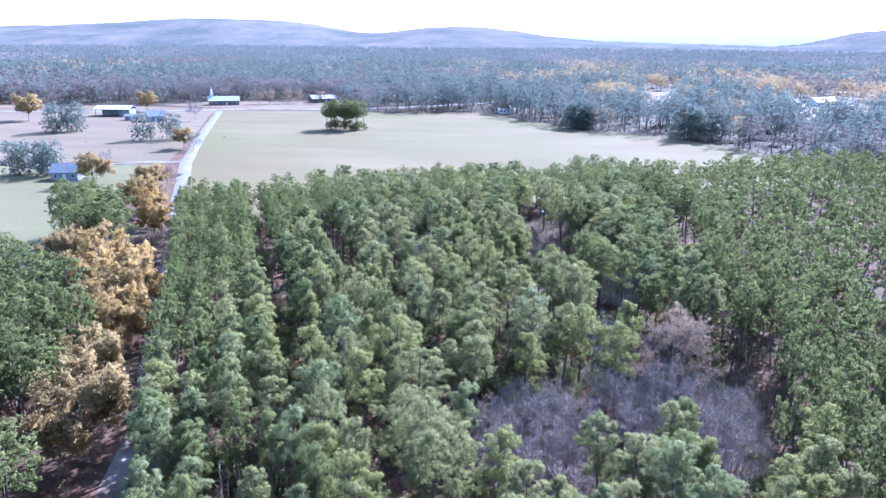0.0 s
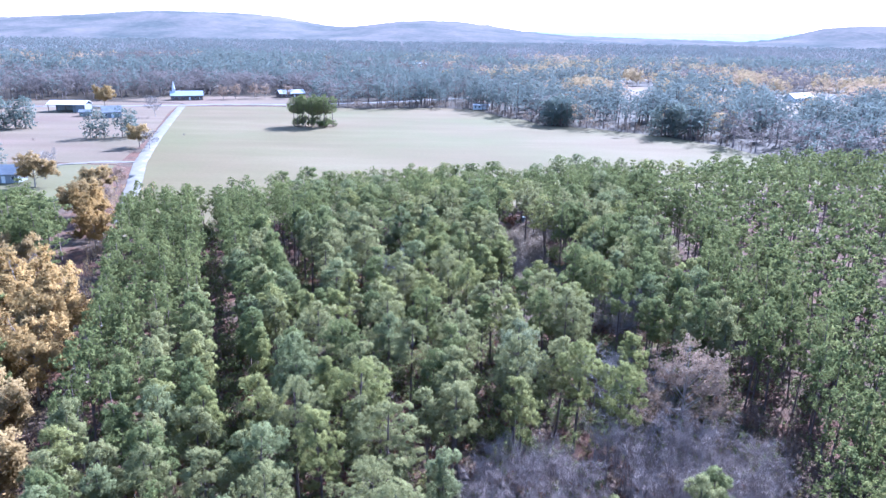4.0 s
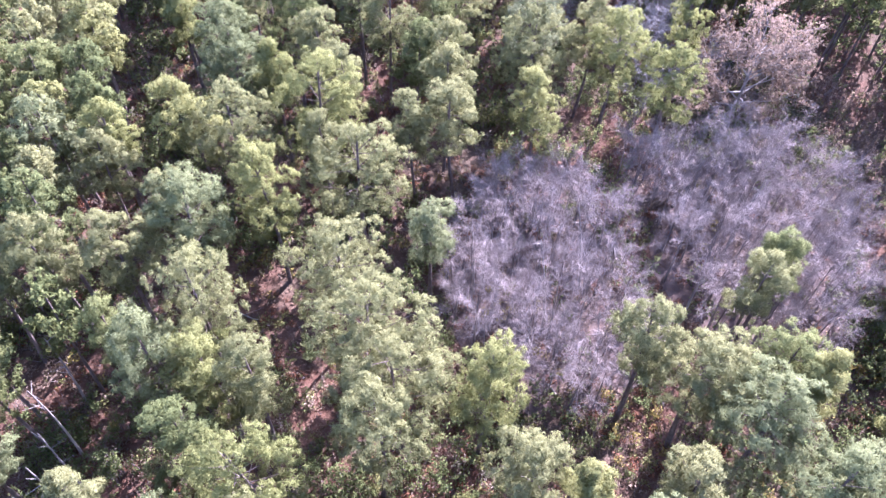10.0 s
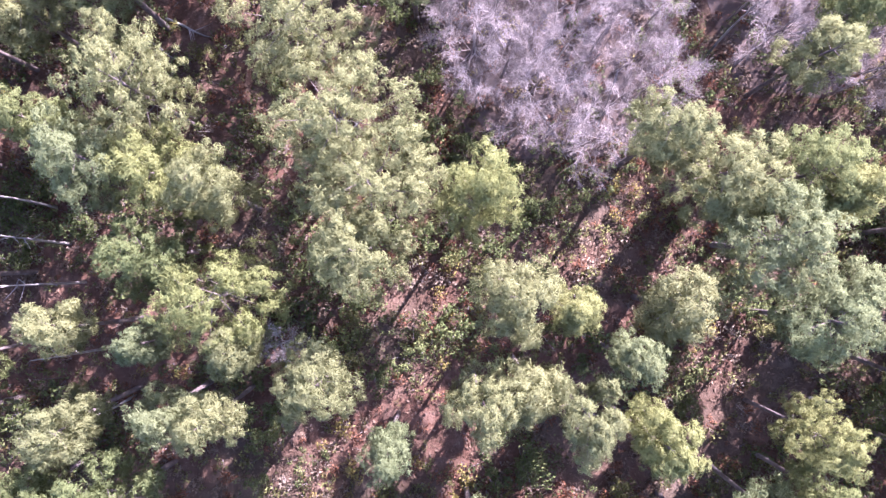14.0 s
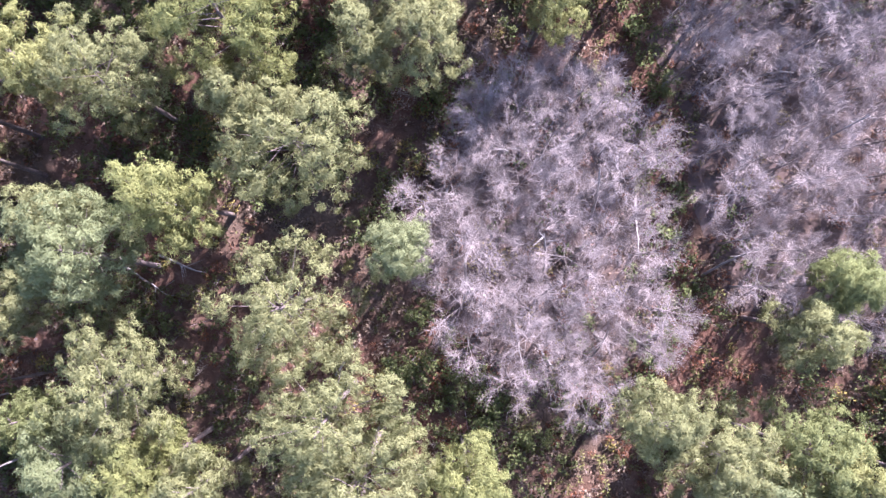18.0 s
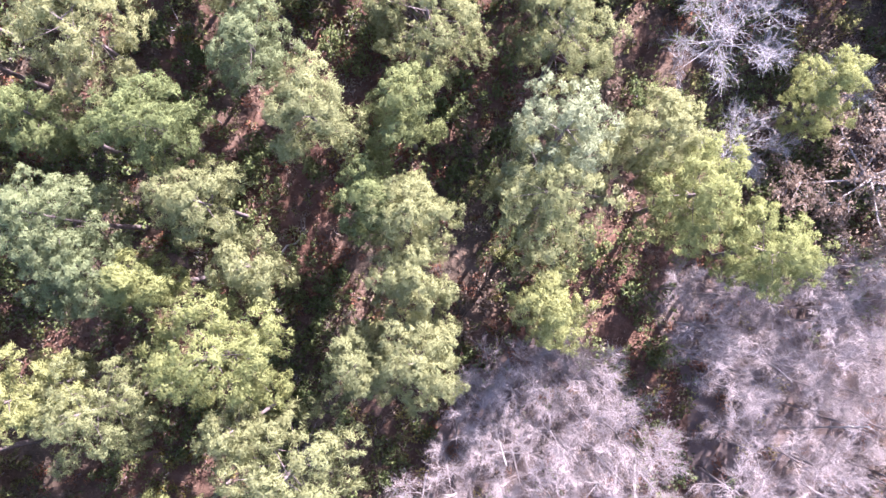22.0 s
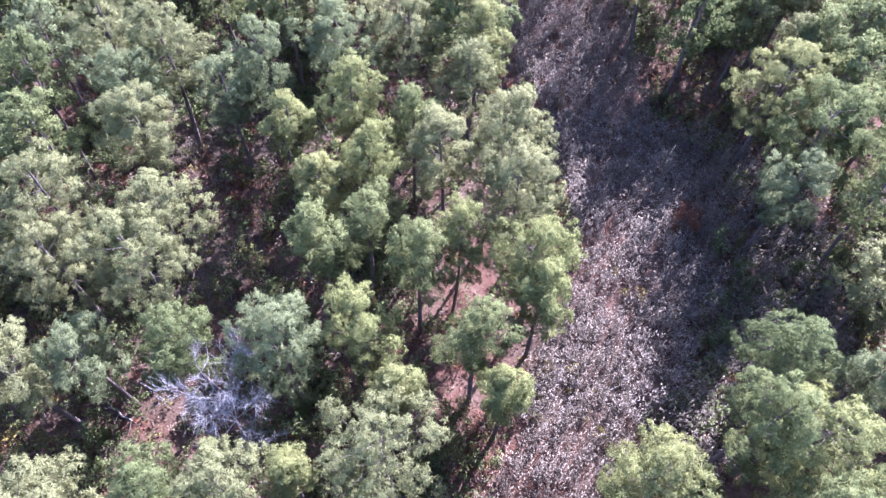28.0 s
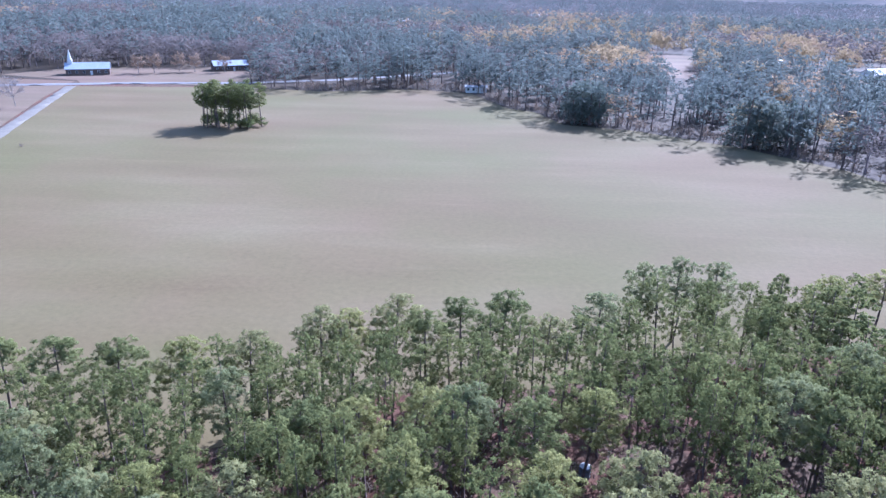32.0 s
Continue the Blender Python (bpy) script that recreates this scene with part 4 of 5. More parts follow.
# planting beds run along the road; u counts across them
BED = Vector((-0.37, 0.93)).normalized()
BARE_HULL = [(1, 64), (7, 61), (33, 64), (34, 89), (14, 87), (2, 84)]
stand = []
grid_rng = random.Random(9)
for row in (-1.7, 2.0, 5.6, 9.2, 15.9, 18.6, 21.3, 27.9, 31.3, 34.7, 38.1, *(44.5 + 3.8 * k for k in range(45))):
    for iw in range(-20, 110):
        u, w = row + grid_rng.uniform(-0.45, 0.45) * (1 if row < 62 else 4.5), iw * 3.5 + grid_rng.uniform(-0.9, 0.9)
        x, y = u * BED.y + w * BED.x, -u * BED.x + w * BED.y
        if y < 22 or x > 175 or x < -75:
            continue
        if y > line_x(x, [(b, a) for a, b in EDGE]) - 1.5 or x < line_x(y, ROAD) + 3.2:
            continue
        if open_ground(x, y) or inside(x, y, BARE_HULL):
            continue
        if grid_rng.random() < (0.22 if 8 < x < 27 and y > 138 else 0.03) or crowded(x, y, 5.0 if -19 < x < 23 and 47 < y < 130 else 4.3 if -19 < x < 23 and y < 150 else 3.4):
            continue
        stand.append((x, y))
for _ in range(900):
    x, y = grid_rng.uniform(-70, -12), grid_rng.uniform(150, 206)
    e = line_x(x, [(b, a) for a, b in EDGE])
    if e - 22 < y < e - 1.5 and x > line_x(y, ROAD) + 4 and not open_ground(x, y) and not crowded(x, y, 3.0) and all((x - a) ** 2 + (y - c) ** 2 > 9 for a, c in stand):
        stand.append((x, y))
near = [p for p in stand if -44 < p[0] < 40 and 40 < p[1] < 212]
grid_rng.shuffle(near)
near.sort(key=lambda p: not (abs(p[0] - 1) < 34 and 40 < p[1] < 150))
near = near[:125]
for x, y in near:
    place_pine(x, y, grid_rng.uniform(1.7, 2.5), grid_rng.choice("ppgggyb"))
for model in [m for row in MODELS.values() for _, m in row if m not in USED]:
    for ob in (*model.children_recursive, model):
        bpy.data.objects.remove(ob)
taken = set(near)
THIN_STAND = [(16, 128), (34, 128), (44, 150), (46, 178), (28, 186), (20, 166), (21, 150), (23, 144)]      # open old pines east of the brush lane
thin = random.Random(31)
rest = [p for p in stand if p not in taken and not (inside(*p, THIN_STAND) and thin.random() < 0.7)]
STAND, STAND_FINE, STAND_FAR = [], [], []
for i in range(4):
    for shape, out in (((120 + i, 13, 2.1, 18, 8, 15, 0.29, 0.34, 0.14, 0.48, 3, 0.42), STAND),
                       ((125 + i, 13, 2.2, 22, 11, 15, 0.26, 0.3, 0.1, 0.48, 4, 0.44), STAND_FINE),
                       ((130 + i, 13, 2.1, 15, 5, 11, 0.36, 0.46, 0.26, 0.46, 3, 0.46), STAND_FAR)):
        t, l, c = pine_arrays(*shape)
        out.append(joined(t, c))
rng = np.random.default_rng(4)
east = lambda x, y: x > 60 or x > 40 and y > 135
fine = [p for p in rest if -48 < p[0] < 52 and p[1] > 138 and not east(*p)]
mid = [p for p in rest if p not in fine and -75 < p[0] < 48 and p[1] > 30]
far = []
for p in rest:
    if p not in fine and p not in mid and (not east(*p) or all(math.dist(p, q) > 4.4 for q in far[-90:])):
        far.append(p)
for places, shapes in ((fine, STAND_FINE), (mid, STAND), (far, STAND_FAR)):
    for i in range(4):
        pl = [(x, y, 0, rng.uniform(1.0, 1.3) if east(x, y) else rng.uniform(0.72, 1.0), rng.uniform(0.86, 1.08) * tall(x, y)) for x, y in places[i::4]]
        stuff("pine_stand", shapes[i], pl, [BARK, NEEDLES_STAND], rng, "dense plantation of green pines in rows", "pine trees")


# ---- the pine clump that stands alone in the pasture ----
def pine_group(points, h, r, models, group, label):
    """Pines of one small group, each a thing of its own."""
    rnd = random.Random(len(points) * 7 + int(h))
    for k, (x, y) in enumerate(points):
        i = k % min(3, len(models))
        s = r / models[i][1] * rnd.uniform(0.85, 1.15)
        m = pose(x, y, 0, rnd.gauss(0, 1.5), rnd.gauss(0, 1.5), rnd.uniform(0, 360)) @ Matrix.Diagonal((s, s, h / models[i][0] * rnd.uniform(0.9, 1.06), 1))
        ob = copy_thing(models[i][2], m)
        ob.matrix_basis = m
        tagged(ob, label, group=group)


def around(cx, cy, rx, ry, n, seed, gap=2.0):
    rnd, out = random.Random(seed), []
    while len(out) < n:
        a, d = rnd.uniform(0, 6.283), math.sqrt(rnd.random())
        p = (cx + rx * d * math.cos(a), cy + ry * d * math.sin(a))
        if all(math.dist(p, q) > gap for q in out):
            out.append(p)
        else:
            gap *= 0.97
    return out


CLUMP = []
for i in range(3):
    CLUMP.append((15.0, 2.2, pine_model(60 + i, 15.0, 2.2, NEEDLES_DEEP, "tall pine in a clump standing alone in the pasture", 0.44, False)))
    CLUMP[i][2].matrix_world = pose(-76 + 5 * i, 358 + 2 * i, 0)
pine_group(around(-71.5, 360, 10.5, 6, 17, 3, 3.1), 13.6, 2.5, CLUMP, "lone pine clump", "tall pine in a clump standing alone in the pasture")

# dense dark evergreens at the edge of the far wood
CEDARS = []
for i in range(2):
    t, l, c = pine_arrays(210 + i, 12.0, 2.6, 26, 8, 7, 0.35, 0.5, 0.28, 0.05, 5, 0.6)
    ob = thing("cedar_tree", Matrix.Identity(4), "dense dark green evergreen at the pasture's edge", "evergreen tree", "field-edge evergreens")
    part("trunk", tri_mesh("trunk", *t, [BARK], smooth=True), None, ob)
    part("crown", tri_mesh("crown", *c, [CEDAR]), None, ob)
    CEDARS.append(ob)
spots = around(47, 383, 10, 5, 13, 5, 3.6) + around(96, 348, 13, 5, 13, 6, 3.8) + around(-149, 309, 4, 2.5, 3, 7, 2.5) + [(-141, 314), (-136, 311), (-138, 317)] + around(-145, 227, 10, 4, 10, 8, 3.2) + around(-199, 333, 8, 6, 7, 9, 3.5)
rnd = random.Random(12)
for k, (x, y) in enumerate(spots):
    s = rnd.uniform(0.9, 1.15) * (1.0 if y > 325 else 0.85)
    m = pose(x, y, 0, 0, 0, rnd.uniform(0, 360)) @ Matrix.Diagonal((s * 1.3, s * 1.3, s * 1.08, 1))
    if k < 2:
        CEDARS[k].matrix_world = m
    else:
        copy_thing(CEDARS[k % 2], m).matrix_basis = m


def shrub_template(seed, r, h, tufts, count, leaf, width, stems=7):
    rng = np.random.default_rng(seed)
    wood, leafy = Soup(), Soup()
    cs = []
    for i in range(stems):
        a = rng.uniform(0, 6.283)
        tip = np.array([math.cos(a) * r * rng.uniform(0.2, 0.9), math.sin(a) * r * rng.uniform(0.2, 0.9), h * rng.uniform(0.6, 1.0)])
        wood.tube([(tip[0] * 0.15, tip[1] * 0.15, -0.05), tip], [0.016, 0.005], 3)
        for _ in range(max(1, tufts // stems)):
            cs.append(tip * rng.uniform(0.5, 1.05) + rng.normal(size=3) * (0.16, 0.16, 0.1))
    leafy.blades(rng, cs, count, leaf, width, 0.3, 0.05)
    return joined(wood.arrays(), leafy.arrays())


# ---- hardwoods ----
def hardwood(name, seed, leaf_mat, bark, label, category, group, **shape):
    w, arms, f, c = broadleaf_arrays(seed, **shape)
    ob = thing(name, Matrix.Identity(4), label, category, group)
    part("trunk", tri_mesh("trunk", *w, [bark], smooth=True), None, ob)
    for a in arms:
        part("limb", tri_mesh("limb", *a, [bark], smooth=True), None, ob)
    tagged(part("branchwork", tri_mesh("branchwork", *f, [bark]), None, ob), kind="stuff")
    if c is not None:
        tagged(part("crown", tri_mesh("crown", *c, [leaf_mat]), None, ob), kind="stuff")
    return ob


def put_all(model, spots, seed, label=""):
    """The model at its first spot and copies at the rest; spots of x, y, scale, height scale."""
    rnd = random.Random(seed)
    for k, (x, y, s, sz) in enumerate(spots):
        m = pose(x, y, 0, 0, 0, rnd.uniform(0, 360)) @ Matrix.Diagonal((s, s, sz, 1))
        if k:
            copy_thing(model, m).matrix_basis = m
        else:
            model.matrix_world = m


ROADSIDE = "roadside hardwoods"
put_all(hardwood("oak_tree", 301, LEAF_ORANGE, BARK_PALE, "broad oak in orange autumn leaf beside the track", "oak tree", ROADSIDE, h=11.5, r=5.2, limbs=15, subs=9, twigs=8, leaves=13, leaf=0.28, width=0.2),
        [(-57, 110, 1.15, 1.1), (-51, 106, 0.95, 1.05), (-62, 119, 0.85, 0.95), (-48.5, 97, 0.85, 0.9), (-78, 168, 0.8, 0.75), (-72, 157, 0.75, 0.75), (-85, 180, 0.75, 0.7)], 1)
put_all(hardwood("oak_tree", 302, LEAF_TAN, BARK_PALE, "oak with faded tan leaves beside the sandy track", "oak tree", ROADSIDE, h=10.5, r=4.6, limbs=15, subs=9, twigs=8, leaves=13, leaf=0.27, width=0.18),
        [(-39, 71.5, 1.15, 1.0), (-45, 84, 0.85, 0.85), (-72.6, 132, 0.95, 0.9), (-53, 99.5, 0.95, 0.9), (-76, 129, 0.8, 0.85), (-89, 185, 1.05, 0.8), (-96, 205, 1.0, 0.75), (-119, 215, 1.05, 0.85), (-122, 288, 0.95, 0.8), (-243, 373, 1.5, 1.25), (-205, 428, 1.3, 1.1)], 2)
def brush_pile(x, y, seed):
    t = shrub_template(seed, 1.6, 0.8, 40, 5, 0.3, 0.06, 14)
    ob = new("brush_pile", tri_mesh("brush_pile", *t[:3], [BARK]))
    ob.matrix_world = pose(x, y, 0.05)
    tagged(ob, "dark heap of cut brush on the grass", "brush pile", "brush piles")


put_all(hardwood("hardwood_tree", 303, LEAF_PINK, BARK_PALE, "broad hardwood with faded pinkish-tan leaves among grey saplings", "hardwood tree", "", h=12.0, r=4.4, limbs=16, subs=10, twigs=8, leaves=11, leaf=0.14, width=0.085),
        [(26.2, 91.5, 1.0, 0.98)], 3)
put_all(hardwood("hardwood_tree", 304, LEAF_PINK, BARK_PALE, "hardwood with thin pinkish-tan leaves by the meadow", "hardwood tree", ROADSIDE, h=9, r=3.6, limbs=9, subs=7, twigs=5, leaves=5),
        [(-90, 196, 0.8, 0.6), (-97, 218, 0.8, 0.65), (-64, 118, 1.15, 0.95), (-150, 490, 1.1, 1.1), (-140, 497, 1.0, 1.1), (-133, 499, 1.0, 1.0), (-157, 488, 1.0, 1.0), (-118, 500, 1.0, 1.0)], 4)

# bare hardwoods
BARE = dict(limbs=8, subs=11, twigs=17, leaves=0, base=0.42, trunk_r=0.075, twig_r=0.0055, twig_len=0.7, arm_r=0.26)
bare = [hardwood("bare_sapling", 320 + i, None, TWIG, "slender bare hardwood sapling with pale grey twigs", "bare tree", "bare thicket", h=7.4 + i * 0.6, r=1.3 + 0.25 * i, **BARE) for i in range(4)]
rnd = random.Random(31)
thick, tries = [], 0
while len(thick) < 135 and tries < 9000:
    tries += 1
    x, y = rnd.uniform(1, 33), rnd.uniform(61, 89)
    if in_thicket(x, y) and all(math.dist((x, y), p) > 1.4 for p in thick) and not crowded(x, y, 1.6):
        thick.append((x, y))
for i in range(4):
    put_all(bare[i], [(x, y, rnd.uniform(0.75, 1.15), rnd.uniform(0.72, 1.08)) for x, y in thick[i::4]], 40 + i)
white = hardwood("dead_tree", 340, None, BARK_WHITE, "leafless white-barked tree with a wide spray of twigs", "bare tree", "white bare trees", h=8.5, r=3.4, limbs=14, subs=12, twigs=18, leaves=0, base=0.25, trunk_r=0.075, twig_r=0.0095, twig_len=0.8)
put_all(white, [(18.3, 99.2, 1.0, 1.0), (19.0, 93.3, 0.75, 0.8), (21.5, 103, 0.7, 0.8), (-8.8, 124, 0.9, 1.4), (24.1, 116.2, 0.9, 1.15), (12.2, 106, 0.55, 0.5), (-5.5, 52.3, 0.4, 0.6), (-158, 386, 1.5, 1.35), (-122, 225, 1.3, 1.1), (-68, 128, 1.0, 1.0), (-60, 120, 0.9, 0.9), (-116, 283, 1.0, 0.9), (-142, 224, 0.9, 0.9), (24.5, 96, 0.6, 0.8)], 5)

# pale pine among the saplings
pale = pine_model(400, 14.0, 2.5, NEEDLES_PALE, "pale silvery-green pine standing by the bare thicket")
pale.matrix_world = pose(8.2, 92.2, 0)

# pines left of the track
west = []
rnd = random.Random(77)
for _ in range(1500):
    y = rnd.uniform(35, 172)
    x = line_x(y, ROAD) - rnd.uniform(7, 34)
    if x < -88 - (y - 130) * 0.25 and y > 110 or any(math.dist((x, y), q) < 2.7 for q in west):
        continue
    if any(math.dist((x, y), q) < d for q, d in (((-57, 110), 7.5), ((-51, 105), 7), ((-62, 119), 5.5), ((-49.5, 97), 6), ((-39, 70), 7), ((-45, 83), 5.5), ((-72.6, 131), 5.5), ((-54, 99), 5.5), ((-72, 157), 4), ((-46, 69), 5), ((-78, 127), 5), ((-68, 128), 3))):
        continue
    if y > 112 and all(math.dist((x, y), q) > d for q, d in (((-88, 158), 6), ((-80, 148), 6), ((-72, 137), 4), ((-76, 138), 5), ((-61, 126), 4))):
        continue
    if y < 95 and rnd.random() < 0.05:
        continue
    west.append((x, y))
rng = np.random.default_rng(14)
for i in range(4):
    stuff("pine_stand", STAND[i], [(x, y, 0, rng.uniform(1.0, 1.5), rng.uniform(0.8, 1.1)) for x, y in west[i::4]], [BARK, NEEDLES_STAND], rng, "mixed green pines beside the sandy track", "pine trees")


# ---- undergrowth ----
def undergrowth(name, template, n, seed, test, mats, label, smin=0.6, smax=1.4, area=(-34, 48, 38, 206)):
    rng = np.random.default_rng(seed)
    pl = []
    for _ in range(n * 12):
        if len(pl) >= n:
            break
        x, y = rng.uniform(area[0], area[1]), rng.uniform(area[2], area[3])
        if test(x, y, rng):
            s = rng.uniform(smin, smax)
            pl.append((x, y, 0, s, s * rng.uniform(0.7, 1.2)))
    stuff(name, template, pl, mats, rng, label, "undergrowth")


def in_stand(x, y):
    return x > line_x(y, ROAD) + 3 and y < line_x(x, [(b, a) for a, b in EDGE])


GREEN_SHRUB, SCRUB = shrub_template(1, 0.8, 1.3, 24, 5, 0.18, 0.095, 4), shrub_template(2, 0.65, 0.9, 16, 5, 0.16, 0.08, 3)
TALL_BRUSH = shrub_template(3, 0.55, 1.7, 18, 4, 0.16, 0.07, 6)
FORB = shrub_template(4, 0.34, 0.45, 9, 4, 0.15, 0.08, 3)
SMALL_TREE = shrub_template(5, 1.3, 3.6, 96, 7, 0.17, 0.1, 9)
NADIR = (-30, 36, 42, 165)


def lit_gap(x, y):
    """Openings where the straw lies bare."""
    return noise.noise((x * 0.16, y * 0.16, 31)) > 0.06


def floor_plant(x, y):
    return in_stand(x, y) and not inside(x, y, BRUSH_LANE)


def patch(x, y, g, k, o, level, spread=0.2):
    return noise.noise((x * k, y * k, o)) + g.normal() * spread > level


undergrowth("understory_trees", SMALL_TREE, 330, 20, lambda x, y, g: floor_plant(x, y) and not in_thicket(x, y) and not lit_gap(x, y) and patch(x, y, g, 0.10, 2, -0.05), [TWIG_MAUVE, LEAF_GREEN], "dark green leafy understory trees beneath the pines", 0.6, 1.15, NADIR)
undergrowth("olive_understory", SMALL_TREE, 150, 19, lambda x, y, g: floor_plant(x, y) and not in_thicket(x, y) and patch(x, y, g, 0.12, 41, 0.1), [TWIG, LEAF_OLIVE], "olive-yellow leafy understory trees beneath the pines", 0.5, 0.95, NADIR)
undergrowth("green_undergrowth", GREEN_SHRUB, 4600, 21, lambda x, y, g: floor_plant(x, y) and not lit_gap(x, y) and not in_thicket(x, y) and patch(x, y, g, 0.12, 2, -0.2, 0.25), [TWIG_MAUVE, LEAF_GREEN], "dark green and olive shrubs under the pines", area=NADIR)
undergrowth("green_undergrowth", GREEN_SHRUB, 1700, 27, lambda x, y, g: floor_plant(x, y) and patch(x, y, g, 0.12, 2, 0.0), [TWIG_MAUVE, LEAF_GREEN], "dark green shrubs along the planting rows", 0.8, 1.8, (-66, 64, 60, 206))
undergrowth("olive_undergrowth", FORB, 4600, 28, lambda x, y, g: floor_plant(x, y) and not in_thicket(x, y) and patch(x, y, g, 0.14, 9, -0.1), [TWIG, LEAF_OLIVE], "olive and yellow-green low growth on the forest floor", 0.7, 1.7, NADIR)
undergrowth("russet_undergrowth", SCRUB, 2600, 22, lambda x, y, g: floor_plant(x, y) and patch(x, y, g, 0.1, 7, -0.08), [TWIG_MAUVE, LEAF_RED], "russet dry shrubs on the pine straw", 0.5, 1.3, NADIR)
undergrowth("tan_undergrowth", FORB, 5200, 29, lambda x, y, g: floor_plant(x, y) and patch(x, y, g, 0.13, 17, -0.12), [TWIG, LEAF_DRY], "tan dry-leaved low growth on the forest floor", 0.7, 1.8, NADIR)
undergrowth("yellow_undergrowth", SCRUB, 900, 23, lambda x, y, g: in_stand(x, y) and patch(x, y, g, 0.15, 11, 0.22, 0.15), [TWIG_MAUVE, LEAF_YELLOW], "yellowing low shrubs on the forest floor", area=NADIR)
undergrowth("dry_brush", TALL_BRUSH, 3300, 24, lambda x, y, g: inside(x, y, BRUSH_LANE) or inside(x, y, FLOOR_GAPS[2]), [TWIG, BRUSH], "pale tan seeded brush filling the open lane", 0.6, 1.3, (5, 31, 114, 190))
undergrowth("dry_brush", TALL_BRUSH, 900, 25, lambda x, y, g: in_stand(x, y) and patch(x, y, g, 0.09, 15, 0.2, 0.15), [TWIG, BRUSH], "tan dry brush between the trees", 0.5, 1.1, (-34, 48, 38, 206))
undergrowth("roadside_brush", TALL_BRUSH, 500, 26, lambda x, y, g: 2.5 < abs(x - line_x(y, ROAD)) < 6, [TWIG, LEAF_TAN], "tan brush along the sandy track", 0.6, 1.4, (-100, -20, 45, 215))


undergrowth("grey_brush", TALL_BRUSH, 420, 76, lambda x, y, g: inside(x, y, FLOOR_GAPS[1]), [TWIG, LEAF_DRY], "grey-tan brush round the bare trees", 0.7, 1.5, (18, 43, 76, 103))
undergrowth("green_undergrowth", GREEN_SHRUB, 260, 77, lambda x, y, g: inside(x, y, FLOOR_GAPS[1]) or 33 < x, [TWIG_MAUVE, LEAF_GREEN], "dark green shrubs among the bare trees", 0.8, 1.7, (20, 60, 72, 112))
undergrowth("field_edge_brush", TALL_BRUSH, 620, 78, lambda x, y, g: -1 < y - line_x(x, [(b, a) for a, b in TREELINE]) < 9, [TWIG, LEAF_DRY], "grey-tan brush along the edge of the far wood", 1.3, 2.6, (-70, 123, 250, 465))
# shrubs that close the lanes between the planting beds
for k, lane in enumerate((12.5, 24.6, 41.3)):
    undergrowth("lane_undergrowth", GREEN_SHRUB, 330, 71 + k, lambda x, y, g: floor_plant(x, y) and abs(0.929 * x + 0.37 * y - lane) < 1.9, [TWIG_MAUVE, LEAF_GREEN], "dark green shrubs in the lane between planting beds", 0.9, 1.9, (-66, 10, 75, 200))


# loose leaf litter and straw lying on the floor
rng = np.random.default_rng(61)
n = 70000
x, y = rng.uniform(-24, 32, n), rng.uniform(40, 160, n)
size = rng.uniform(0.05, 0.16, n)
c = np.stack([x, y, rng.uniform(0.03, 0.12, n)], 1)
a = rng.uniform(0, 6.283, n)
d = np.stack([np.cos(a), np.sin(a), rng.normal(size=n) * 0.35], 1)
s = np.stack([-np.sin(a), np.cos(a), rng.normal(size=n) * 0.35], 1)
v = np.stack([c - d * size[:, None], c + s * size[:, None] * 0.7, c + d * size[:, None]], 1).reshape(-1, 3)
LITTER = leaf_material("fallen_leaves", (0.074, 0.045, 0.029), (0.115, 0.073, 0.048), (0.16, 0.112, 0.08), through=0.1, by_object=False, patch=0.2)
tagged(new("leaf_litter", tri_mesh("leaf_litter", v, np.arange(3 * n).reshape(-1, 3), None, [LITTER])), "russet and tan fallen leaves on the forest floor", "leaf litter", kind="stuff")


# ---- fallen wood ----
def log_tree(seed, length, r):
    rng = np.random.default_rng(seed)
    s = Soup()
    pts = [(length * u, rng.normal() * 0.08, r + 0.04 * math.sin(5 * u)) for u in np.linspace(0, 1, 6)]
    s.tube(pts, [r * (1 - 0.6 * u) for u in np.linspace(0, 1, 6)], 6)
    for i in range(4):
        u = rng.uniform(0.45, 0.95)
        o = np.array([length * u, 0, r])
        s.tube([o, o + (rng.uniform(0.3, 0.9), rng.choice([-1, 1]) * rng.uniform(0.4, 1.0), rng.uniform(0.1, 0.5))], [r * 0.35, r * 0.1], 4)
    return s.arrays()


for k, (x, y, a, ln) in enumerate(((4.7, 71.5, -95, 2.2), (5.4, 71.6, -40, 1.6), (-2.9, 64.0, 60, 2.4), (-0.8, 88.6, 65, 2.0), (-7.0, 86.4, 40, 2.6), (-18.0, 126.2, -30, 2.5), (-29.0, 167.5, 40, 4.5), (25.4, 50.2, -15, 5.0), (24.0, 47.6, -40, 4.0), (-15.9, 70.3, -30, 4.0), (13.5, 67.5, -35, 4.0), (9.0, 66.2, -60, 3.0), (10.5, 68.5, -42, 3.4), (-13.6, 70.9, -21, 3.1))):
    ob = new("fallen_log", tri_mesh("fallen_log", *log_tree(500 + k, ln, 0.09), [BARK_PALE], smooth=True))
    ob.matrix_world = pose(x, y, 0, 0, 0, a)
    tagged(ob, "bleached fallen log with broken branches on the litter", "log", "fallen logs")


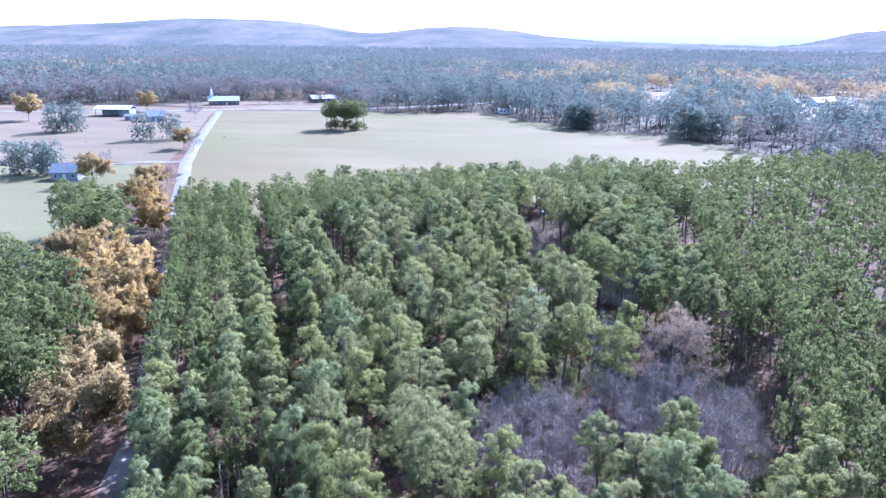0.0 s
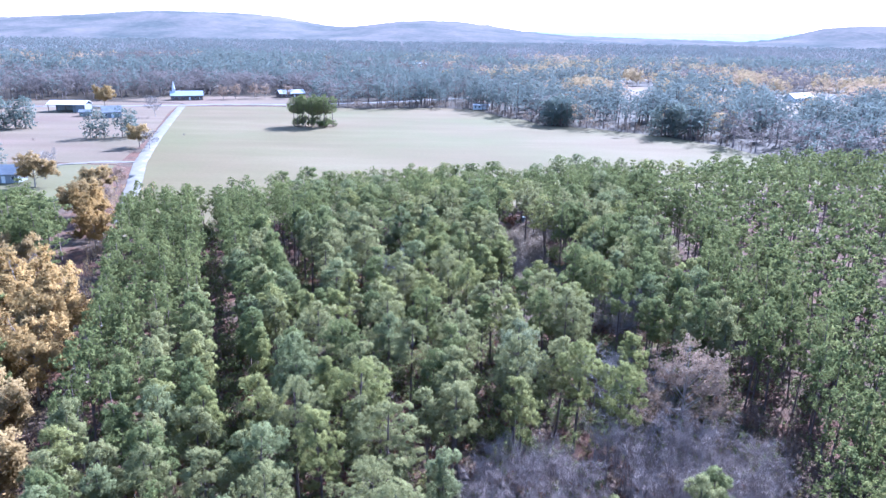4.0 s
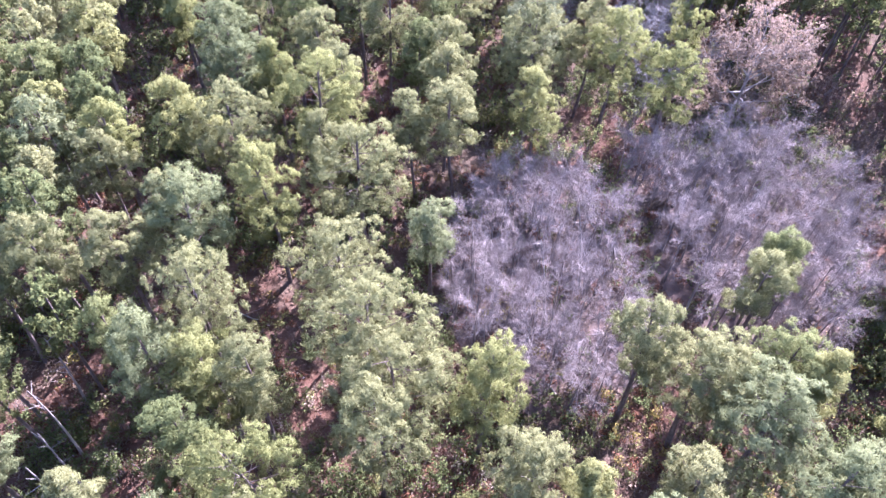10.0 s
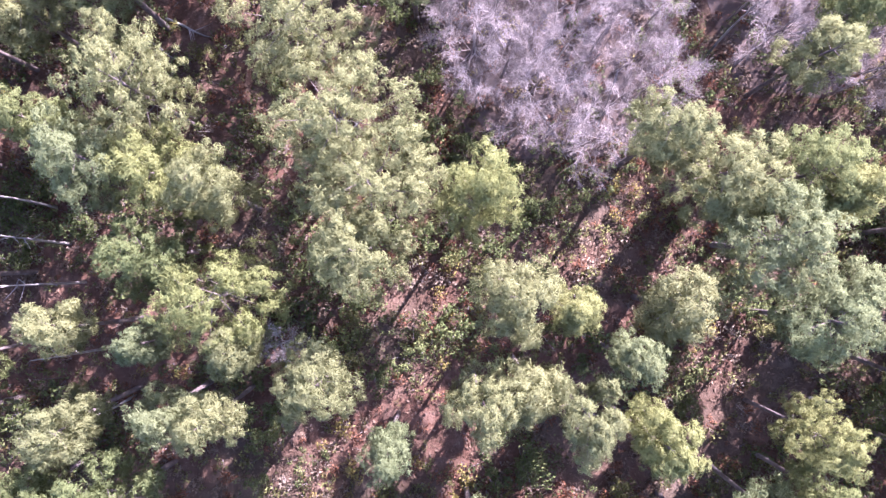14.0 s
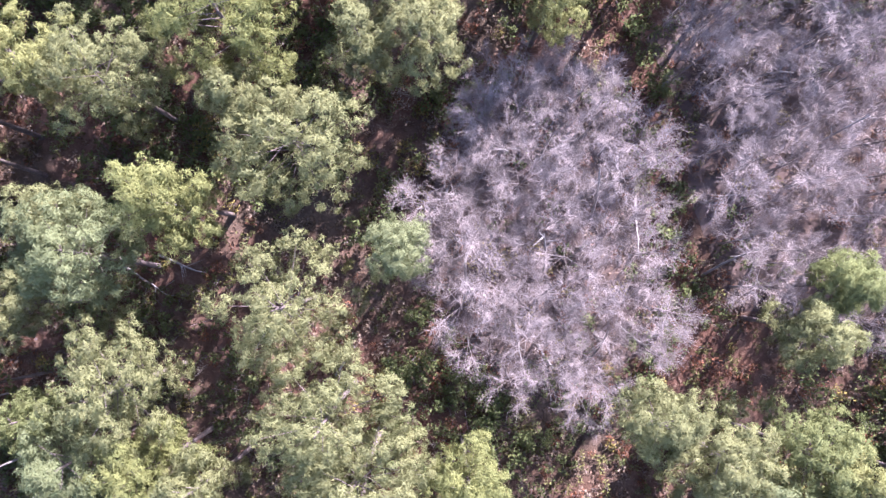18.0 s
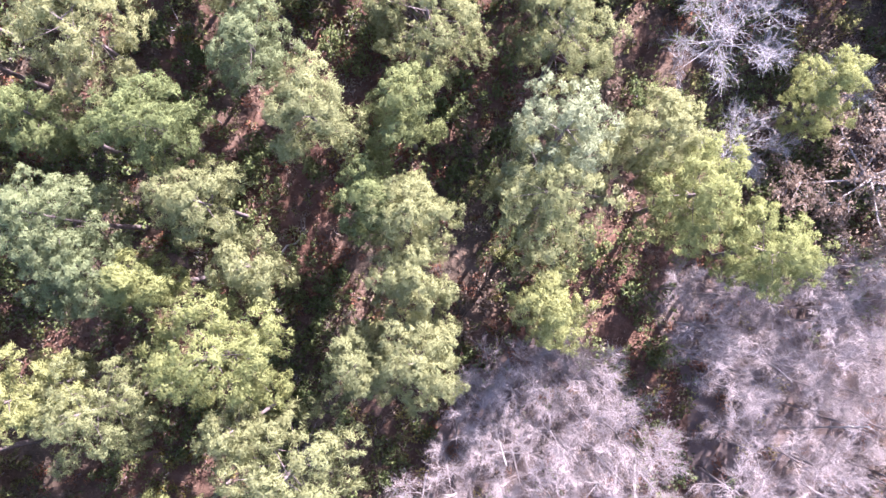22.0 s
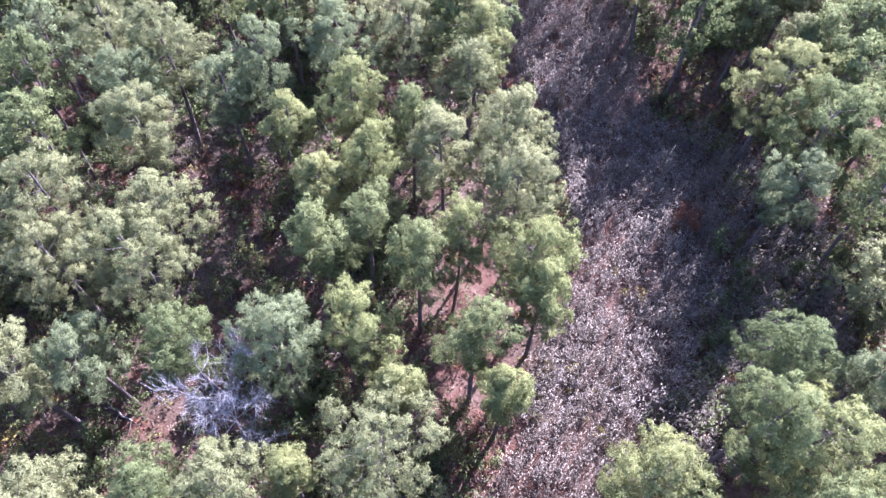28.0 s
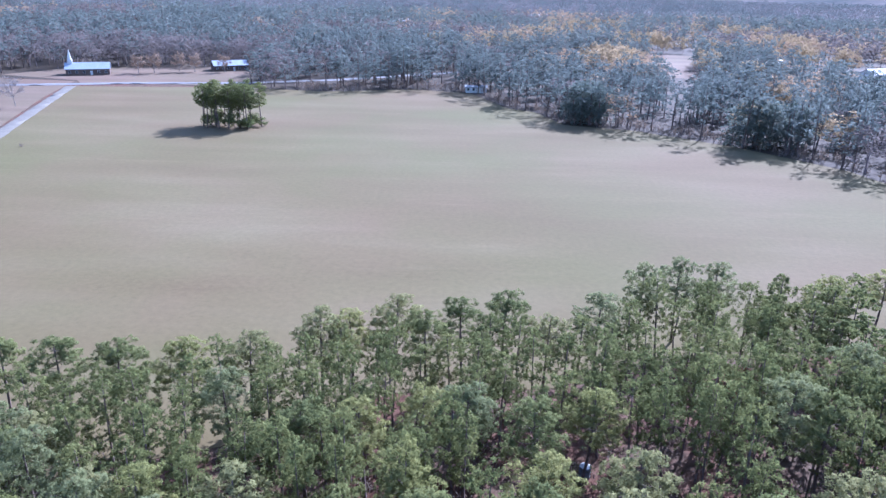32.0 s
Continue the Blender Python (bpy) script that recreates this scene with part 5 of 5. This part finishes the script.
# ---- standing dead trunks ----
def dead_snag(x, y, h, seed, lean=0, towards=0):
    """A bare weathered trunk with a few broken branch stubs."""
    rng = np.random.default_rng(seed)
    ob = thing("dead_snag", pose(x, y, 0, 0, 0, towards) @ pose(0, 0, 0, 0, lean + rng.normal() * 2, rng.uniform(0, 360)), "bare pale standing dead trunk with broken branch stubs", "dead tree", "standing dead trunks")
    soup = Soup()
    bend = rng.normal(size=2) * 0.25
    at = lambda u: np.array([bend[0] * math.sin(2.5 * u), bend[1] * u * u, h * u])
    soup.tube([at(u) for u in np.linspace(0, 1, 6)], [0.09 - 0.06 * u for u in np.linspace(0, 1, 6)], 6)
    part("trunk", tri_mesh("trunk", *soup.arrays(), [BARK_PALE], smooth=True), None, ob)
    for i in range(6):
        stub, u, a = Soup(), rng.uniform(0.45, 0.97), rng.uniform(0, 6.283)
        o = at(u)
        e = o + np.array([math.cos(a), math.sin(a), rng.uniform(0.2, 0.7)]) * rng.uniform(0.35, 1.0)
        stub.tube([o, (o + e) / 2 + (0, 0, -0.04), e], [0.03, 0.02, 0.008], 4)
        part("branch_stub", tri_mesh("branch_stub", *stub.arrays(), [BARK_PALE], smooth=True), None, ob)


for k, (x, y, h) in enumerate(((-17.6, 55.2, 9.0), (-15.2, 51.6, 9.5), (-14.4, 48.7, 6.5), (-19.5, 59.5, 8.5), (-20.5, 63.0, 8.0), (-18.6, 57.4, 7.5), (24.0, 55.5, 6.5), (-19.0, 104.0, 7.0))):
    dead_snag(x, y, h, 900 + k)
# bleached stems that lean out of the thicket
for k, (x, y, h, lean, towards) in enumerate(((6.0, 78.0, 7.5, 16, -36), (12.0, 73.8, 7.5, 18, -34), (4.2, 72.9, 6.5, 14, -58), (12.0, 65.4, 6.5, 20, -52), (7.6, 67.4, 5.5, 15, -62), (18.6, 70.4, 6.0, 15, -41), (14.6, 75.2, 8.0, 24, -8), (9.2, 70.5, 7.5, 17, -45), (23.0, 77.0, 7.5, 14, -20), (20.5, 81.5, 7.0, 12, 5))):
    dead_snag(x, y, h, 930 + k, lean, towards)


# ---- buildings ----
def box(bm, x0, y0, z0, x1, y1, z1):
    v = [bm.verts.new(p) for p in ((x0, y0, z0), (x1, y0, z0), (x1, y1, z0), (x0, y1, z0), (x0, y0, z1), (x1, y0, z1), (x1, y1, z1), (x0, y1, z1))]
    for f in ((0, 3, 2, 1), (4, 5, 6, 7), (0, 1, 5, 4), (1, 2, 6, 5), (2, 3, 7, 6), (3, 0, 4, 7)):
        bm.faces.new([v[i] for i in f])


def gable_roof(bm, L, W, z, h, over=0.5, thick=0.2):
    a, b = L / 2 + over, W / 2 + over
    drop = h * over / (W / 2)
    prof = [(-b, z - drop), (0, z + h), (b, z - drop), (b, z - drop + thick), (0, z + h + thick), (-b, z - drop + thick)]
    ends = [[bm.verts.new((x, y, zz)) for y, zz in prof] for x in (-a, a)]
    n = len(prof)
    for i in range(n):
        j = (i + 1) % n
        bm.faces.new((ends[0][i], ends[0][j], ends[1][j], ends[1][i]))
    for e in ends:
        bm.faces.new((e[0], e[1], e[4], e[5]))
        bm.faces.new((e[1], e[2], e[3], e[4]))
    bmesh.ops.recalc_face_normals(bm, faces=bm.faces)


def house(name, x, y, rot, L, W, wall_h, roof_h, wall_mat, roof_mat, label, category, windows=4, open_side=False):
    ob = thing(name, pose(x, y, 0, 0, 0, rot), label, category)
    if open_side:
        for i in range(5):
            for s in (-1, 1):
                bm = bmesh.new()
                px = -L / 2 + 0.4 + i * (L - 0.8) / 4
                box(bm, px - 0.12, s * (W / 2 - 0.3) - 0.12, 0, px + 0.12, s * (W / 2 - 0.3) + 0.12, wall_h)
                part("post", bm, BARK, ob)
        bm = bmesh.new()
        box(bm, -L / 2, W / 2 - 0.2, 0, L / 2, W / 2, wall_h)
        part("back_wall", bm, wall_mat, ob)
        bm = bmesh.new()
        box(bm, L * 0.18, -W / 2 + 0.5, 0, L / 2, W / 2 - 0.3, wall_h)
        part("closed_bay", bm, wall_mat, ob)
    else:
        bm = bmesh.new()
        box(bm, -L / 2, -W / 2, 0, L / 2, W / 2, wall_h)
        for s in (-1, 1):
            xx = s * L / 2
            v = [bm.verts.new(p) for p in ((xx, -W / 2, wall_h), (xx, W / 2, wall_h), (xx, 0, wall_h + roof_h))]
            bm.faces.new(v)
        part("wall", bm, wall_mat, ob)
        for i in range(windows):
            px = -L / 2 + (i + 0.5) * L / windows
            bm = bmesh.new()
            if i == windows // 2:
                box(bm, px - 0.5, -W / 2 - 0.05, 0, px + 0.5, -W / 2 + 0.05, 2.05)
                part("door", bm, WHITE_WALL, ob)
                continue
            box(bm, px - 0.55, -W / 2 - 0.05, 0.95, px + 0.55, -W / 2 + 0.05, 2.2)
            win = part("window", bm, WHITE_WALL, ob)
            bm = bmesh.new()
            box(bm, px - 0.45, -W / 2 - 0.07, 1.05, px + 0.45, -W / 2 - 0.045, 2.1)
            part("pane", bm, GLASS, win)
    bm = bmesh.new()
    gable_roof(bm, L, W, wall_h, roof_h)
    part("roof", bm, roof_mat, ob)
    return ob


church = house("church", -177.8, 480, 22, 19, 9, 3.0, 2.4, BRICK, BLUE_ROOF, "low brick church with a grey-blue metal roof and white steeple", "church", 6)
bm = bmesh.new()
box(bm, -8.6, -1.0, 4.6, -6.6, 1.0, 7.0)
part("steeple_base", bm, WHITE_WALL, church)
bm = bmesh.new()
bmesh.ops.create_cone(bm, cap_ends=True, segments=8, radius1=1.0, radius2=0.06, depth=4.6, matrix=Matrix.Translation((-7.6, 0, 9.3)))
part("spire", bm, WHITE_WALL, church, "slim white spire")
house("ranch_house", -119, 511, 30, 17, 9, 2.8, 2.0, BRICK, BLUE_ROOF, "low brick ranch house with a pale blue-grey roof", "house", 6)
house("pole_barn", -212, 404, 6, 19, 10, 4.0, 1.6, GREY_WALL, WHITE_ROOF, "open-sided pole barn with a white metal roof", "barn", open_side=True)
house("cottage", -178, 381, 30, 8.5, 7, 3.0, 2.6, GREY_WALL, GREY_ROOF, "small grey cottage with a steep grey roof", "house", 3)
house("shed", -193, 384, 10, 5, 4, 2.2, 0.9, GREY_WALL, GREY_ROOF, "small weathered grey shed in the meadow", "shed", 2)
house("cottage", -131, 222, 8, 8, 6, 2.8, 2.0, GREY_WALL, GREY_ROOF, "grey cottage half hidden by evergreens", "house", 3)
house("trailer", 8.5, 451, 4, 9, 3.6, 2.5, 0.6, WHITE_WALL, BLUE_ROOF, "small white trailer at the edge of the pasture", "trailer", 4)
house("farmhouse", 231, 542, 25, 18, 9, 3.2, 2.4, WHITE_WALL, WHITE_ROOF, "long white farmhouse with a bright metal roof", "house", 6)
house("garage", 208, 536, 20, 8, 7, 2.8, 1.6, BRICK, GREY_ROOF, "small garage beside the farmhouse", "garage", 3)
house("farmhouse", 190, 590, -10, 14, 9, 3.0, 2.2, GREY_WALL, WHITE_ROOF, "pale house among autumn hardwoods", "house", 4)
house("poultry_house", 95, 1250, 8, 70, 13, 3.0, 2.2, WHITE_WALL, WHITE_ROOF, "long white-roofed poultry house in distant woods", "barn", 8)
house("farmhouse", -65, 1000, 0, 22, 12, 3.2, 2.4, WHITE_WALL, WHITE_ROOF, "distant white house in the woods", "house", 5)

for k, (x, y) in enumerate(((-118, 322), (-235, 318), (-222, 300), (-250, 330), (-170, 300))):
    brush_pile(x, y, 700 + k)

# low brush under the lone clump
put_all(hardwood("holly_bush", 360, LEAF_GREEN, BARK, "low dark evergreen bush under the lone pines", "bush", "clump bushes", h=3.2, r=2.0, limbs=6, subs=5, twigs=4, leaves=6, leaf=0.3, width=0.2, trunk_r=0.06),
        [(x, y, random.Random(k).uniform(0.8, 1.3), random.Random(k + 50).uniform(0.8, 1.4)) for k, (x, y) in enumerate(around(-70, 359, 9, 4, 9, 17, 2.5))], 9)
put_all(hardwood("maple_sapling", 361, LEAF_RED, BARK, "small russet-leaved sapling between the pines", "bush", "russet saplings", h=4.2, r=2.2, limbs=8, subs=6, twigs=5, leaves=7, leaf=0.2, width=0.14, trunk_r=0.05),
        [(35, 201.6, 1.0, 1.0), (12.5, 184, 0.6, 0.5), (-3.5, 109.5, 0.5, 0.5), (20, 140, 0.5, 0.5)], 10)


def drum(x, y):
    """A dark weathered drum with a pale lid, standing on the brushy floor."""
    ob = thing("drum", pose(x, y, 0, 0, 3, 20), "dark weathered drum with a white lid among brush", "drum")
    bm = bmesh.new()
    bmesh.ops.create_cone(bm, cap_ends=True, segments=20, radius1=0.55, radius2=0.55, depth=1.3, matrix=Matrix.Translation((0, 0, 0.65)))
    part("barrel", bm, GREY_ROOF, ob)
    for z in (0.35, 0.75, 1.15):
        bm = bmesh.new()
        bmesh.ops.create_cone(bm, cap_ends=True, segments=20, radius1=0.58, radius2=0.58, depth=0.05, matrix=Matrix.Translation((0, 0, z)))
        part("hoop", bm, GREY_ROOF, ob)
    bm = bmesh.new()
    bmesh.ops.create_cone(bm, cap_ends=True, segments=20, radius1=0.57, radius2=0.3, depth=0.16, matrix=Matrix.Translation((0, 0, 1.385)))
    part("lid", bm, WHITE_ROOF, ob, "white lid")


drum(15.6, 187.9)
